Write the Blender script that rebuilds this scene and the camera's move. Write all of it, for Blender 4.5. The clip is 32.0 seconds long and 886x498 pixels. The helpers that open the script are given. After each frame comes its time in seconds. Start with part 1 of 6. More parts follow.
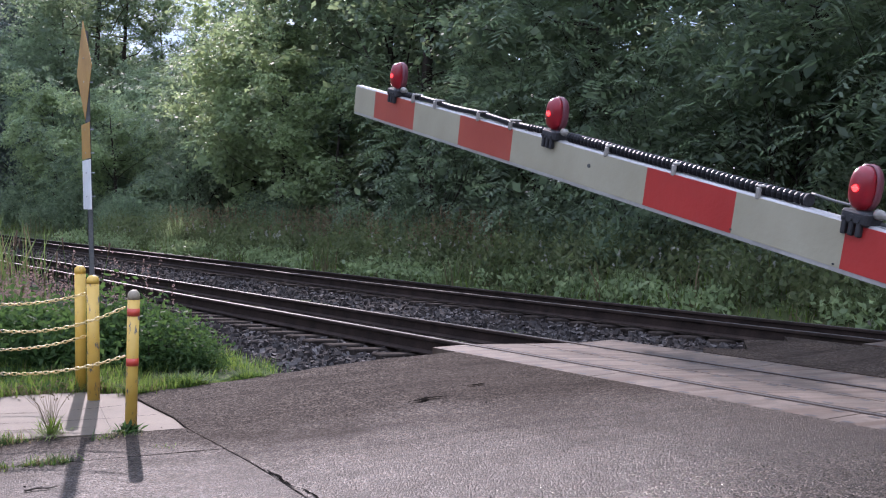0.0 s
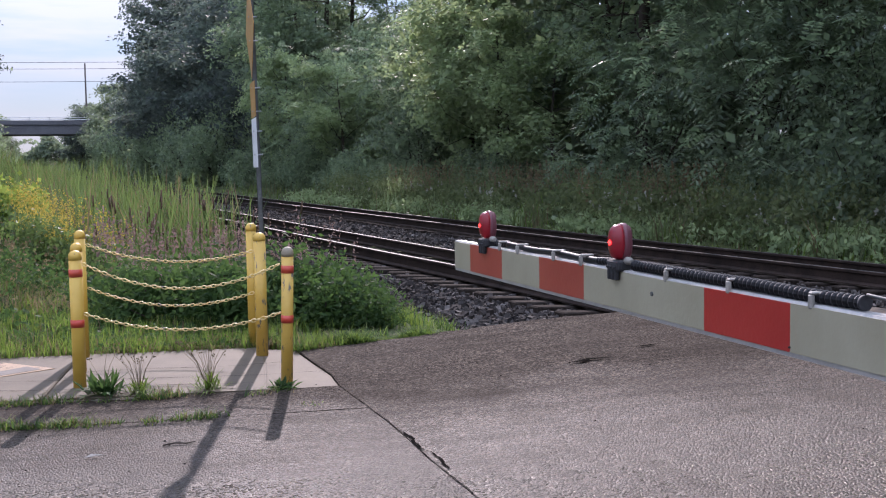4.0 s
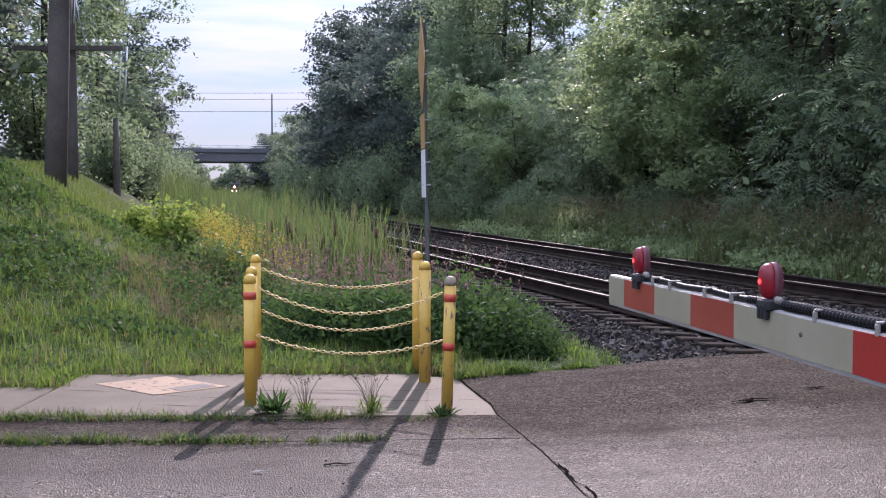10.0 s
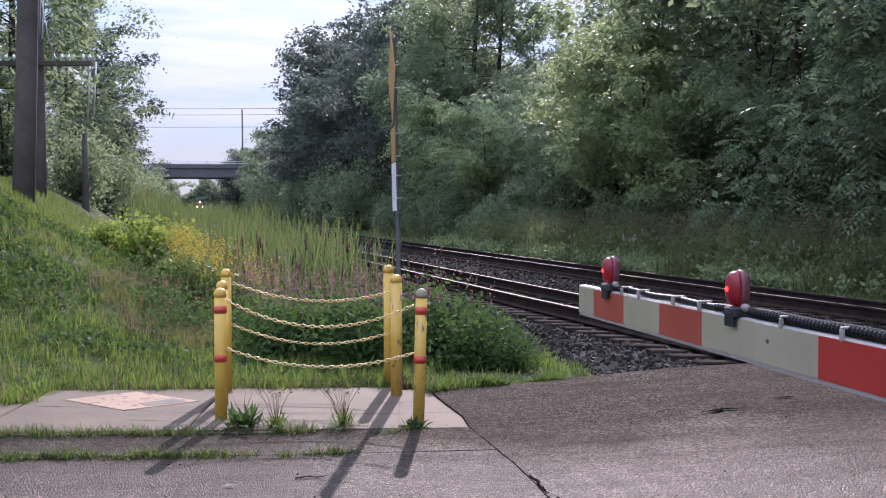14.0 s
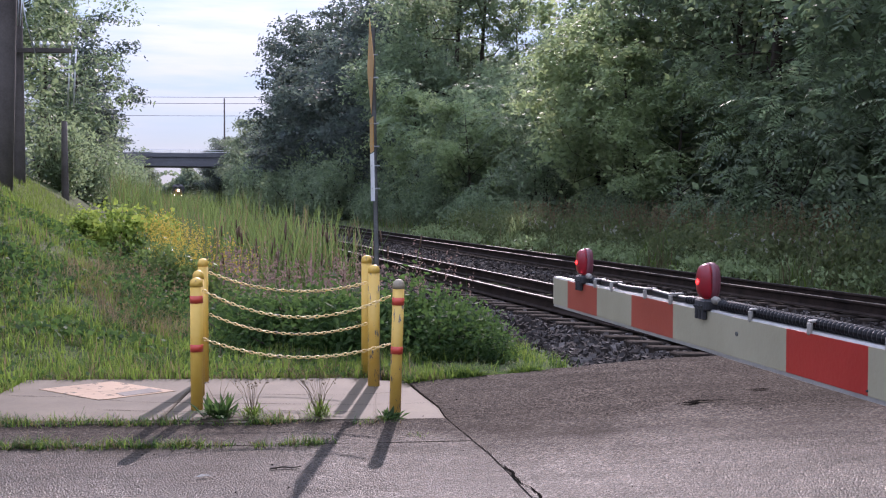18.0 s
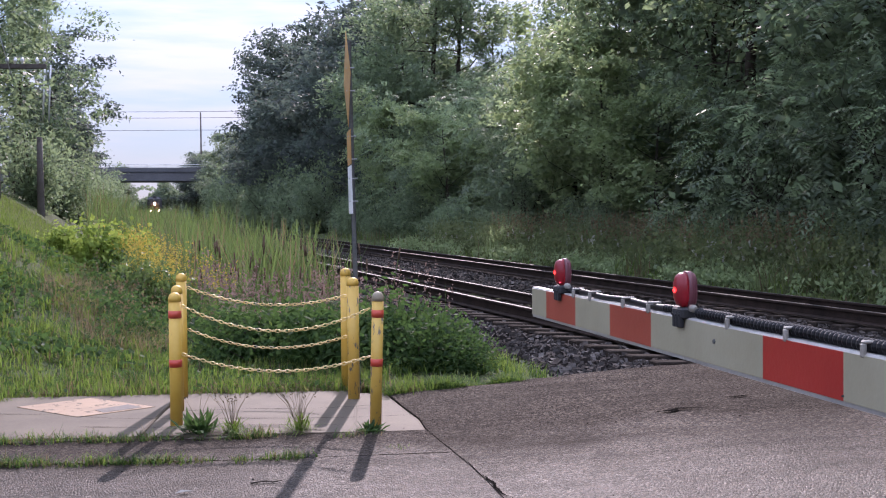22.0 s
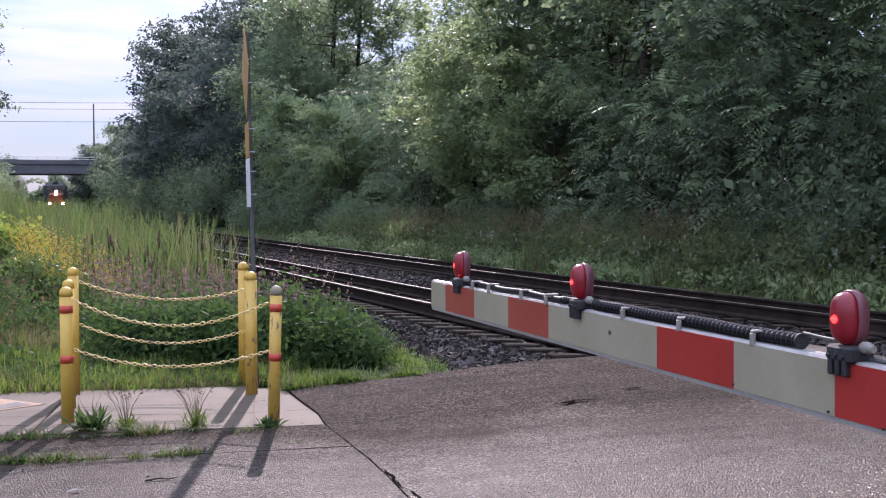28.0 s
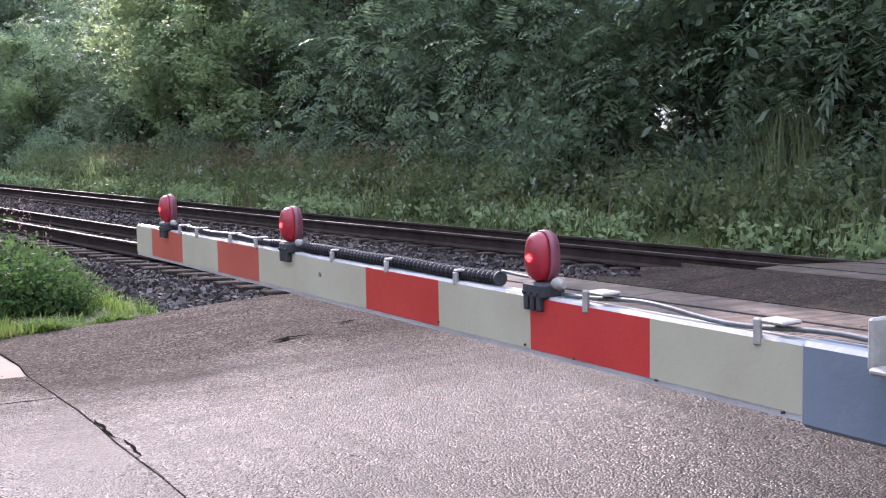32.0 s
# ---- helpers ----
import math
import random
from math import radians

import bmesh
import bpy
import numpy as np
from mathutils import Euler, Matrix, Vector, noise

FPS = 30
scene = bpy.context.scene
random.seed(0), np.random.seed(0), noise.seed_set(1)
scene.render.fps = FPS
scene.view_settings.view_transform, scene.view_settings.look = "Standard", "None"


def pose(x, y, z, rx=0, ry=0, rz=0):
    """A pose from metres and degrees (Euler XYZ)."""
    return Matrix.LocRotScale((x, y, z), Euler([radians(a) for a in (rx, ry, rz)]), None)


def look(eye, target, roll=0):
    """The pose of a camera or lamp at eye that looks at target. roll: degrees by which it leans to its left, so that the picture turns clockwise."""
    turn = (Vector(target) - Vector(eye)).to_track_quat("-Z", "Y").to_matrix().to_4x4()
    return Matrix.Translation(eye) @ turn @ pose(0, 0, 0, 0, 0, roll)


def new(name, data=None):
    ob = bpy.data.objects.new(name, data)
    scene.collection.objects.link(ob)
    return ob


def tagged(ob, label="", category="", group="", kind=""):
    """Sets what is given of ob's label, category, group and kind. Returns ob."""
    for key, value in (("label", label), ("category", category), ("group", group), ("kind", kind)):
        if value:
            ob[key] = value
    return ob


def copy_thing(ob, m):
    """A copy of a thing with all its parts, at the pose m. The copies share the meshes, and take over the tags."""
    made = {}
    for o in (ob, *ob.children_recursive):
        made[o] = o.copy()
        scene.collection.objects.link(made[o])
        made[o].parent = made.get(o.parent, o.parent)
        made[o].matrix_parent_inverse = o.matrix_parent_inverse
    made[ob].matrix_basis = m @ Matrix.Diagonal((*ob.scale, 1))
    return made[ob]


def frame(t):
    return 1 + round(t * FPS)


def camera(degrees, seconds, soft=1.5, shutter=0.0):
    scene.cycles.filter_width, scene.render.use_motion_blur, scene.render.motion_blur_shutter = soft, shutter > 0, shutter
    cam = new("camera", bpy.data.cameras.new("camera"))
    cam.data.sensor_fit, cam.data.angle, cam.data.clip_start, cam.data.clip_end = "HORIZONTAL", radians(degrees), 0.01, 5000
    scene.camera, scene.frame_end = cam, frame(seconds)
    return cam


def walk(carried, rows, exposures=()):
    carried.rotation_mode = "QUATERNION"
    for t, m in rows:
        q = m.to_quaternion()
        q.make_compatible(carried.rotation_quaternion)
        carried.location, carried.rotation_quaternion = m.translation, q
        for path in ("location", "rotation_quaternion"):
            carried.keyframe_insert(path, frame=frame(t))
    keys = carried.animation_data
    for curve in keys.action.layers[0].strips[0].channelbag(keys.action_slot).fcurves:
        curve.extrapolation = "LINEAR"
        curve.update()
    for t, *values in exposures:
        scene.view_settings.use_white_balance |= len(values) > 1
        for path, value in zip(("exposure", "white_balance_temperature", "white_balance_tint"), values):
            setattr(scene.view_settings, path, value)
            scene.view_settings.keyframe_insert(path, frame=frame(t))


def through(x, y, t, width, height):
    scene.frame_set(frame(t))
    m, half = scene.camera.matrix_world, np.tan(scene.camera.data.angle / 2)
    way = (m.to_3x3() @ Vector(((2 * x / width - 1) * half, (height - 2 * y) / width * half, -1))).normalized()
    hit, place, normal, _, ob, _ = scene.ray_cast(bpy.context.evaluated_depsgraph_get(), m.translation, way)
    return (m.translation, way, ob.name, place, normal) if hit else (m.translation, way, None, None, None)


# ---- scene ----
# A level crossing of a double-track railway on a summer afternoon. x runs along the road to the tracks, y across it.
cam = camera(42.4, 32.0, soft=1.15)

PATH = [
    (0.0, -0.720, -0.106, 1.629, 87.82, -0.22, -21.08),
    (0.5, -0.736, -0.079, 1.599, 87.69, -0.04, -20.86),
    (1.0, -0.751, -0.065, 1.589, 87.43, 0.08, -21.16),
    (1.5, -0.766, -0.069, 1.592, 87.09, 0.20, -20.51),
    (2.0, -0.729, -0.086, 1.588, 86.55, 0.50, -18.39),
    (2.5, -0.588, -0.038, 1.576, 84.70, 0.80, -18.41),
    (3.0, -0.410, 0.063, 1.557, 84.92, 1.03, -17.63),
    (3.5, -0.157, 0.106, 1.583, 85.52, 1.34, -10.63),
    (5.5, 0.000, -0.001, 1.602, 85.94, 0.56, -8.55),
    (6.0, 0.003, 0.004, 1.603, 86.16, 0.44, -8.32),
    (6.5, -0.015, 0.021, 1.593, 86.36, 0.43, -4.39),
    (7.0, -0.020, 0.034, 1.596, 86.55, 0.01, -2.00),
    (7.5, -0.019, 0.026, 1.599, 86.87, -0.33, -1.03),
    (8.0, -0.022, 0.024, 1.598, 86.96, -0.52, -0.41),
    (8.5, -0.018, 0.023, 1.602, 87.12, -0.50, -0.04),
    (9.0, -0.001, 0.000, 1.601, 87.24, -0.48, 0.02),
    (9.5, -0.010, 0.012, 1.604, 87.25, -0.42, -0.40),
    (10.0, 0.004, 0.004, 1.602, 87.32, -0.03, -0.70),
    (10.5, 0.005, -0.002, 1.598, 87.36, 0.43, -1.06),
    (11.0, 0.009, -0.006, 1.601, 87.57, 0.85, -1.14),
    (11.5, 0.016, -0.019, 1.602, 87.76, 0.96, -1.33),
    (12.0, 0.019, -0.016, 1.603, 87.90, 0.85, -1.63),
    (12.5, 0.018, -0.018, 1.605, 87.85, 0.68, -2.02),
    (13.0, 0.022, -0.027, 1.607, 87.84, 0.52, -2.25),
    (13.5, 0.019, -0.028, 1.600, 87.99, 0.40, -2.21),
    (14.0, 0.008, -0.014, 1.585, 88.07, 0.20, -2.14),
    (14.5, 0.007, -0.012, 1.570, 87.72, -0.19, -2.24),
    (16.5, 0.025, -0.001, 1.580, 87.22, -0.58, -2.55),
    (17.0, 0.034, -0.001, 1.586, 87.33, -0.28, -2.71),
    (17.5, 0.041, 0.002, 1.587, 87.45, -0.13, -2.86),
    (18.0, 0.046, -0.001, 1.587, 87.59, -0.13, -3.01),
    (18.5, 0.051, -0.005, 1.584, 87.71, -0.14, -3.15),
    (19.0, 0.055, -0.008, 1.587, 87.91, -0.02, -3.51),
    (19.5, 0.046, 0.000, 1.592, 88.03, 0.18, -3.81),
    (20.0, 0.045, 0.004, 1.594, 88.05, 0.33, -3.91),
    (20.5, 0.039, 0.006, 1.593, 88.11, 0.36, -3.86),
    (21.0, 0.036, 0.013, 1.594, 88.15, 0.35, -3.85),
    (21.5, 0.043, 0.001, 1.596, 88.19, 0.35, -3.84),
    (22.0, 0.045, -0.017, 1.588, 88.17, 0.54, -4.11),
    (22.5, 0.056, -0.023, 1.580, 87.98, 0.93, -5.84),
    (23.0, 0.053, -0.014, 1.573, 87.83, 1.16, -6.76),
    (23.5, 0.033, -0.009, 1.554, 87.66, 1.38, -6.80),
    (24.0, 0.025, 0.008, 1.549, 87.49, 1.03, -6.90),
    (24.5, 0.039, 0.002, 1.544, 87.44, 0.49, -7.32),
    (25.0, 0.043, -0.000, 1.545, 87.49, -0.18, -8.08),
    (25.5, 0.038, -0.001, 1.558, 87.45, -0.38, -8.63),
    (26.0, 0.039, 0.003, 1.566, 87.45, -0.19, -8.91),
    (26.5, 0.041, -0.003, 1.570, 87.45, 0.21, -9.15),
    (28.5, 0.046, -0.014, 1.578, 87.98, 0.26, -9.14),
    (29.0, 0.051, -0.006, 1.574, 88.03, -0.46, -9.75),
    (29.5, 0.073, -0.001, 1.594, 88.18, -0.92, -16.05),
    (30.0, 0.060, -0.009, 1.604, 88.22, -1.42, -19.33),
    (30.5, 0.033, -0.009, 1.611, 88.27, -1.80, -21.27),
    (31.0, 0.033, -0.004, 1.618, 86.09, 0.70, -21.54),
    (31.5, 0.045, -0.011, 1.616, 84.33, 1.39, -23.43),
    (32.0, 0.051, -0.029, 1.613, 84.35, 0.94, -23.59),
]
walk(cam, [(t, pose(x, y, z, rx, ry, rz)) for t, x, y, z, rx, ry, rz in PATH],
     exposures=[(0, 1.13, 5830, 32), (2, 1.06, 5830, 30), (3, 0.98, 5850, 26), (3.6, 0.86, 5930, 29), (7, 0.88, 5950, 34), (29, 0.92, 5940, 35), (30, 1.06, 5960, 34), (31, 1.3, 5930, 34), (32, 1.7, 5920, 33)])

# ---- light ----
SUN_AZ, SUN_EL = 5.6, 30.5          # degrees right of +y, degrees up
world = bpy.data.worlds.new("sky_world")
scene.world = world
world.use_nodes = True


def build_sky():
    nt = world.node_tree
    nt.nodes.clear()
    N, L = nt.nodes.new, nt.links.new
    out, bg = N("ShaderNodeOutputWorld"), N("ShaderNodeBackground")
    sky = N("ShaderNodeTexSky")
    sky.sky_type, sky.sun_disc = "NISHITA", False
    sky.sun_elevation, sky.sun_rotation = radians(SUN_EL), radians(SUN_AZ)
    sky.air_density, sky.dust_density, sky.ozone_density = 1.0, 0.25, 2.0
    tc, mp = N("ShaderNodeTexCoord"), N("ShaderNodeMapping")
    mp.inputs["Scale"].default_value = (2.6, 2.6, 21.0)
    no = N("ShaderNodeTexNoise")
    no.inputs["Scale"].default_value, no.inputs["Detail"].default_value = 1.6, 7.0
    no.inputs["Roughness"].default_value = 0.55
    ramp = N("ShaderNodeValToRGB")
    ramp.color_ramp.elements[0].position, ramp.color_ramp.elements[1].position = 0.42, 0.62
    mix = N("ShaderNodeMix")
    mix.data_type = "RGBA"
    mix.inputs["B"].default_value = (7.7, 8.2, 8.2, 1)
    fac = N("ShaderNodeMath")
    fac.operation = "MULTIPLY"
    fac.inputs[1].default_value = 0.8
    L(tc.outputs["Generated"], mp.inputs["Vector"])
    L(mp.outputs["Vector"], no.inputs["Vector"])
    L(no.outputs["Fac"], ramp.inputs["Fac"])
    L(ramp.outputs["Color"], fac.inputs[0])
    L(fac.outputs[0], mix.inputs["Factor"])
    # the blue between the clouds, veiled by thin high cloud
    veil = N("ShaderNodeMix")
    veil.data_type = "RGBA"
    veil.inputs["Factor"].default_value = 0.6
    veil.inputs["B"].default_value = (3.7, 5.1, 6.2, 1)
    L(sky.outputs["Color"], veil.inputs["A"])
    L(veil.outputs["Result"], mix.inputs["A"])
    # thin cloud is brighter overhead than near the horizon
    sep, lift, gain = N("ShaderNodeSeparateXYZ"), N("ShaderNodeMath"), N("ShaderNodeMix")
    lift.operation, lift.use_clamp = "MULTIPLY_ADD", False
    lift.inputs[1].default_value, lift.inputs[2].default_value = 2.0, 0.44
    gain.data_type, gain.blend_type = "RGBA", "MULTIPLY"
    gain.inputs["Factor"].default_value = 1.0
    L(tc.outputs["Generated"], sep.inputs[0])
    L(sep.outputs["Z"], lift.inputs[0])
    L(mix.outputs["Result"], gain.inputs["A"])
    L(lift.outputs[0], gain.inputs["B"])
    L(gain.outputs["Result"], bg.inputs["Color"])
    bg.inputs["Strength"].default_value = 0.1
    L(bg.outputs["Background"], out.inputs["Surface"])


build_sky()
sun = new("sun", bpy.data.lights.new("sun", "SUN"))
sun.data.energy, sun.data.angle, sun.data.color = 3.0, radians(0.55), (1.0, 0.9, 0.755)
_a, _e = radians(SUN_AZ), radians(SUN_EL)
sun.matrix_world = look((0, 0, 30), (-math.sin(_a) * math.cos(_e), -math.cos(_a) * math.cos(_e), 30 - math.sin(_e)))

# ---- materials ----


class Nodes:
    """A short way to write a node material."""

    def __init__(self, name):
        self.mat = bpy.data.materials.new(name)
        self.mat.use_nodes = True
        self.nt = self.mat.node_tree
        self.nt.nodes.clear()
        self.out = self.nt.nodes.new("ShaderNodeOutputMaterial")
        self.tc = None

    def node(self, kind, **values):
        n = self.nt.nodes.new("ShaderNode" + kind)
        for k, v in values.items():
            n.inputs[k.replace("_", " ")].default_value = v
        return n

    def link(self, a, b):
        self.nt.links.new(a, b)

    def coords(self, kind="Object"):
        if self.tc is None:
            self.tc = self.nt.nodes.new("ShaderNodeTexCoord")
        return self.tc.outputs[kind]

    def position(self):
        return self.nt.nodes.new("ShaderNodeNewGeometry").outputs["Position"]

    def noise(self, scale, detail=4.0, rough=0.6, vector=None, stretch=None):
        n = self.node("TexNoise", Scale=scale, Detail=detail, Roughness=rough)
        v = vector or self.coords()
        if stretch:
            m = self.node("Mapping", Scale=stretch)
            self.link(v, m.inputs["Vector"])
            v = m.outputs["Vector"]
        self.link(v, n.inputs["Vector"])
        return n.outputs["Fac"]

    def ramp(self, fac, stops):
        r = self.nt.nodes.new("ShaderNodeValToRGB")
        el = r.color_ramp.elements
        while len(el) < len(stops):
            el.new(0.5)
        for e, (p, c) in zip(el, stops):
            e.position = p
            e.color = (*c, 1) if len(c) == 3 else c
        self.link(fac, r.inputs["Fac"])
        return r.outputs["Color"]

    def mix(self, fac, a, b, mode="MIX"):
        m = self.nt.nodes.new("ShaderNodeMix")
        m.data_type, m.blend_type = "RGBA", mode
        for key, v in (("Factor", fac), ("A", a), ("B", b)):
            if isinstance(v, (int, float)):
                m.inputs[key].default_value = v
            elif isinstance(v, tuple):
                m.inputs[key].default_value = (*v, 1)
            else:
                self.link(v, m.inputs[key])
        return m.outputs["Result"]

    def math(self, op, a, b=0.0):
        m = self.nt.nodes.new("ShaderNodeMath")
        m.operation = op
        for i, v in enumerate((a, b)):
            if isinstance(v, (int, float)):
                m.inputs[i].default_value = v
            else:
                self.link(v, m.inputs[i])
        return m.outputs[0]

    def bump(self, height, strength=0.3, distance=0.01):
        b = self.node("Bump", Strength=strength, Distance=distance)
        self.link(height, b.inputs["Height"])
        return b.outputs["Normal"]

    def surface(self, color, rough=0.7, metal=0.0, normal=None, spec=0.5, **more):
        p = self.node("BsdfPrincipled", Metallic=metal)
        p.inputs["Specular IOR Level"].default_value = spec
        for key, v in (("Base Color", color), ("Roughness", rough)):
            if isinstance(v, (int, float)):
                p.inputs[key].default_value = v
            elif isinstance(v, tuple):
                p.inputs[key].default_value = (*v, 1)
            else:
                self.link(v, p.inputs[key])
        for key, v in more.items():
            p.inputs[key.replace("_", " ")].default_value = v
        if normal is not None:
            self.link(normal, p.inputs["Normal"])
        self.link(p.outputs["BSDF"], self.out.inputs["Surface"])
        return self.mat


def worn(name, a, b, scale=6.0, rough=0.7, metal=0.0, grain=60.0, bump=0.2, spec=0.5, world_space=False):
    """Two shades mixed by a broad and a fine noise, with fine relief."""
    n = Nodes(name)
    v = n.position() if world_space else n.coords()
    broad, fine = n.noise(scale, 5, 0.6, v), n.noise(grain, 3, 0.7, v)
    f = n.ramp(n.math("ADD", n.math("MULTIPLY", broad, 0.65), n.math("MULTIPLY", fine, 0.35)), [(0.36, (0, 0, 0)), (0.64, (1, 1, 1))])
    return n.surface(n.mix(f, a, b), rough, metal, n.bump(fine, bump, 0.004), spec)


def leafy(name, dark, light, through, scale=0.5, gloss=0.5, hue=None, shine=0.3):
    """Leaves: they reflect, shine a little and let light through; each leaf has its own shade."""
    n = Nodes(name)
    geo = n.nt.nodes.new("ShaderNodeNewGeometry")
    info = n.nt.nodes.new("ShaderNodeObjectInfo")
    rnd = geo.outputs["Random Per Island"]
    broad = n.noise(scale, 3, 0.6, geo.outputs["Position"])
    f = n.math("ADD", n.math("MULTIPLY", rnd, 0.45), n.math("MULTIPLY", broad, 0.55))
    col = n.mix(n.ramp(f, [(0.25, (0, 0, 0)), (0.7, (1, 1, 1))]), dark, light)
    if hue:
        col = n.mix(n.math("MULTIPLY", info.outputs["Random"], 0.75), col, hue)
    p = n.node("BsdfPrincipled", Roughness=gloss)
    p.inputs["Specular IOR Level"].default_value = shine
    n.link(col, p.inputs["Base Color"])
    tr = n.node("BsdfTranslucent")
    n.link(n.mix(0.45, col, through), tr.inputs["Color"])
    ms = n.node("MixShader", Fac=0.5)
    n.link(p.outputs["BSDF"], ms.inputs[1])
    n.link(tr.outputs["BSDF"], ms.inputs[2])
    n.link(ms.outputs["Shader"], n.out.inputs["Surface"])
    return n.mat


def make_asphalt(name, tone, rough, patch):
    """Worn chippings in brown-grey binder: fine stones that glint, broad wear lanes, darker stains and pits."""
    n = Nodes(name)
    v = n.position()
    grit = n.node("TexVoronoi", Scale=78.0)
    n.link(v, grit.inputs["Vector"])
    sep = n.nt.nodes.new("ShaderNodeSeparateColor")
    n.link(grit.outputs["Color"], sep.inputs["Color"])
    stone = n.ramp(sep.outputs["Red"], [(0.05, tuple(c * 0.3 for c in tone)), (0.55, tone), (0.97, tuple(c * 3.4 for c in tone))])
    broad = n.noise(0.75, 6, 0.62, v)
    blotch = n.noise(4.5, 4, 0.65, v)
    streak = n.noise(1.0, 5, 0.6, v, (0.45, 3.4, 1))
    pits = n.noise(16, 4, 0.7, v)
    col = n.mix(n.ramp(broad, [(0.38, (0, 0, 0)), (0.66, (1, 1, 1))]), stone, n.mix(0.6, stone, patch))
    col = n.mix(n.ramp(blotch, [(0.5, (0, 0, 0)), (0.72, (0.55, 0.55, 0.55))]), col, tuple(c * 0.55 for c in tone))
    col = n.mix(n.ramp(streak, [(0.5, (0, 0, 0)), (0.7, (0.5, 0.5, 0.5))]), col, tuple(c * 0.5 for c in tone))
    col = n.mix(n.ramp(pits, [(0.66, (0, 0, 0)), (0.72, (0.85, 0.85, 0.85))]), col, tuple(c * 0.3 for c in tone))
    h = n.math("ADD", n.math("MULTIPLY", grit.outputs["Distance"], -0.9), n.math("MULTIPLY", sep.outputs["Green"], 0.6))
    h = n.math("ADD", h, n.math("MULTIPLY", blotch, 0.9))
    polish = n.ramp(sep.outputs["Blue"], [(0.3, (0.46, 0.46, 0.46)), (0.95, (0.2, 0.2, 0.2))])
    wear = n.ramp(streak, [(0.35, (0, 0, 0)), (0.65, (0.1, 0.1, 0.1))])
    # gloss is raised on the near carriageway to place the sun's glare; the apron stays dull
    xyz = n.nt.nodes.new("ShaderNodeSeparateXYZ")
    n.link(v, xyz.inputs[0])
    lane = n.math("MULTIPLY", n.math("ADD", xyz.outputs["Y"], n.math("MULTIPLY", n.math("SUBTRACT", broad, 0.5), 2.4)), 0.1)
    path = n.ramp(lane, [(0.2, (0.6, 0.6, 0.6)), (0.45, (1, 1, 1)), (0.55, (1, 1, 1)), (0.8, (0, 0, 0))])
    wear = n.math("ADD", wear, n.math("MULTIPLY", n.math("SUBTRACT", 1.0, path), 0.3))
    r = n.math("ADD", n.math("ADD", polish, wear), n.math("ADD", n.math("MULTIPLY", broad, 0.16), rough - 0.08))
    mat = n.surface(col, r, 0, n.bump(h, 1.0, 0.008), 0.06)
    shine = n.math("ADD", n.math("MULTIPLY", path, 0.13), 0.012)
    n.link(shine, [k for k in n.nt.nodes if k.type == "BSDF_PRINCIPLED"][0].inputs["Specular IOR Level"])
    return mat


ASPHALT = make_asphalt("asphalt", (0.039, 0.0305, 0.0238), 0.0, (0.051, 0.0405, 0.032))
OLD_ASPHALT = make_asphalt("old_asphalt", (0.037, 0.029, 0.0228), -0.03, (0.05, 0.0398, 0.0318))
CONCRETE = worn("concrete", (0.064, 0.048, 0.030), (0.108, 0.083, 0.053), 1.6, 0.8, 0, 50, 0.25, 0.4, True)


def make_panel():
    """Crossing panels: pale worn surface, dark tyre and rust streaks running along the track."""
    n = Nodes("panel_concrete")
    v = n.position()
    turn = n.node("Mapping", Rotation=(0.0, 0.0, -1.813), Scale=(0.5, 7.0, 1.0))
    n.link(v, turn.inputs["Vector"])
    streak = n.noise(1.0, 6, 0.65, turn.outputs["Vector"])
    blotch, fine = n.noise(2.2, 5, 0.65, v), n.noise(45, 3, 0.7, v)
    col = n.mix(n.ramp(blotch, [(0.35, (0, 0, 0)), (0.68, (1, 1, 1))]), (0.068, 0.052, 0.039), (0.145, 0.112, 0.086))
    col = n.mix(n.ramp(streak, [(0.46, (0, 0, 0)), (0.6, (0.85, 0.85, 0.85))]), col, (0.06, 0.036, 0.022))
    col = n.mix(n.ramp(fine, [(0.5, (0, 0, 0)), (0.75, (0.5, 0.5, 0.5))]), col, (0.04, 0.033, 0.028))
    return n.surface(col, 0.72, 0, n.bump(fine, 0.4, 0.004), 0.3)


PANEL_CONCRETE = make_panel()
PATCH = worn("patch_cement", (0.12, 0.105, 0.09), (0.18, 0.155, 0.13), 3, 0.85, 0, 60, 0.3, 0.3, True)
SOIL = worn("soil", (0.075, 0.06, 0.047), (0.14, 0.115, 0.09), 0.8, 0.95, 0, 14, 0.8, 0.2, True)
TURF = worn("turf", (0.026, 0.04, 0.012), (0.075, 0.088, 0.03), 0.35, 0.95, 0, 22, 0.9, 0.15, True)
ASPHALT_BLACK = Nodes("asphalt_black")
ASPHALT_BLACK = ASPHALT_BLACK.surface(ASPHALT_BLACK.mix(ASPHALT_BLACK.noise(40, 3, 0.6, ASPHALT_BLACK.position()), (0.003, 0.003, 0.003), (0.016, 0.013, 0.011)), 1.0, 0, None, 0.0)


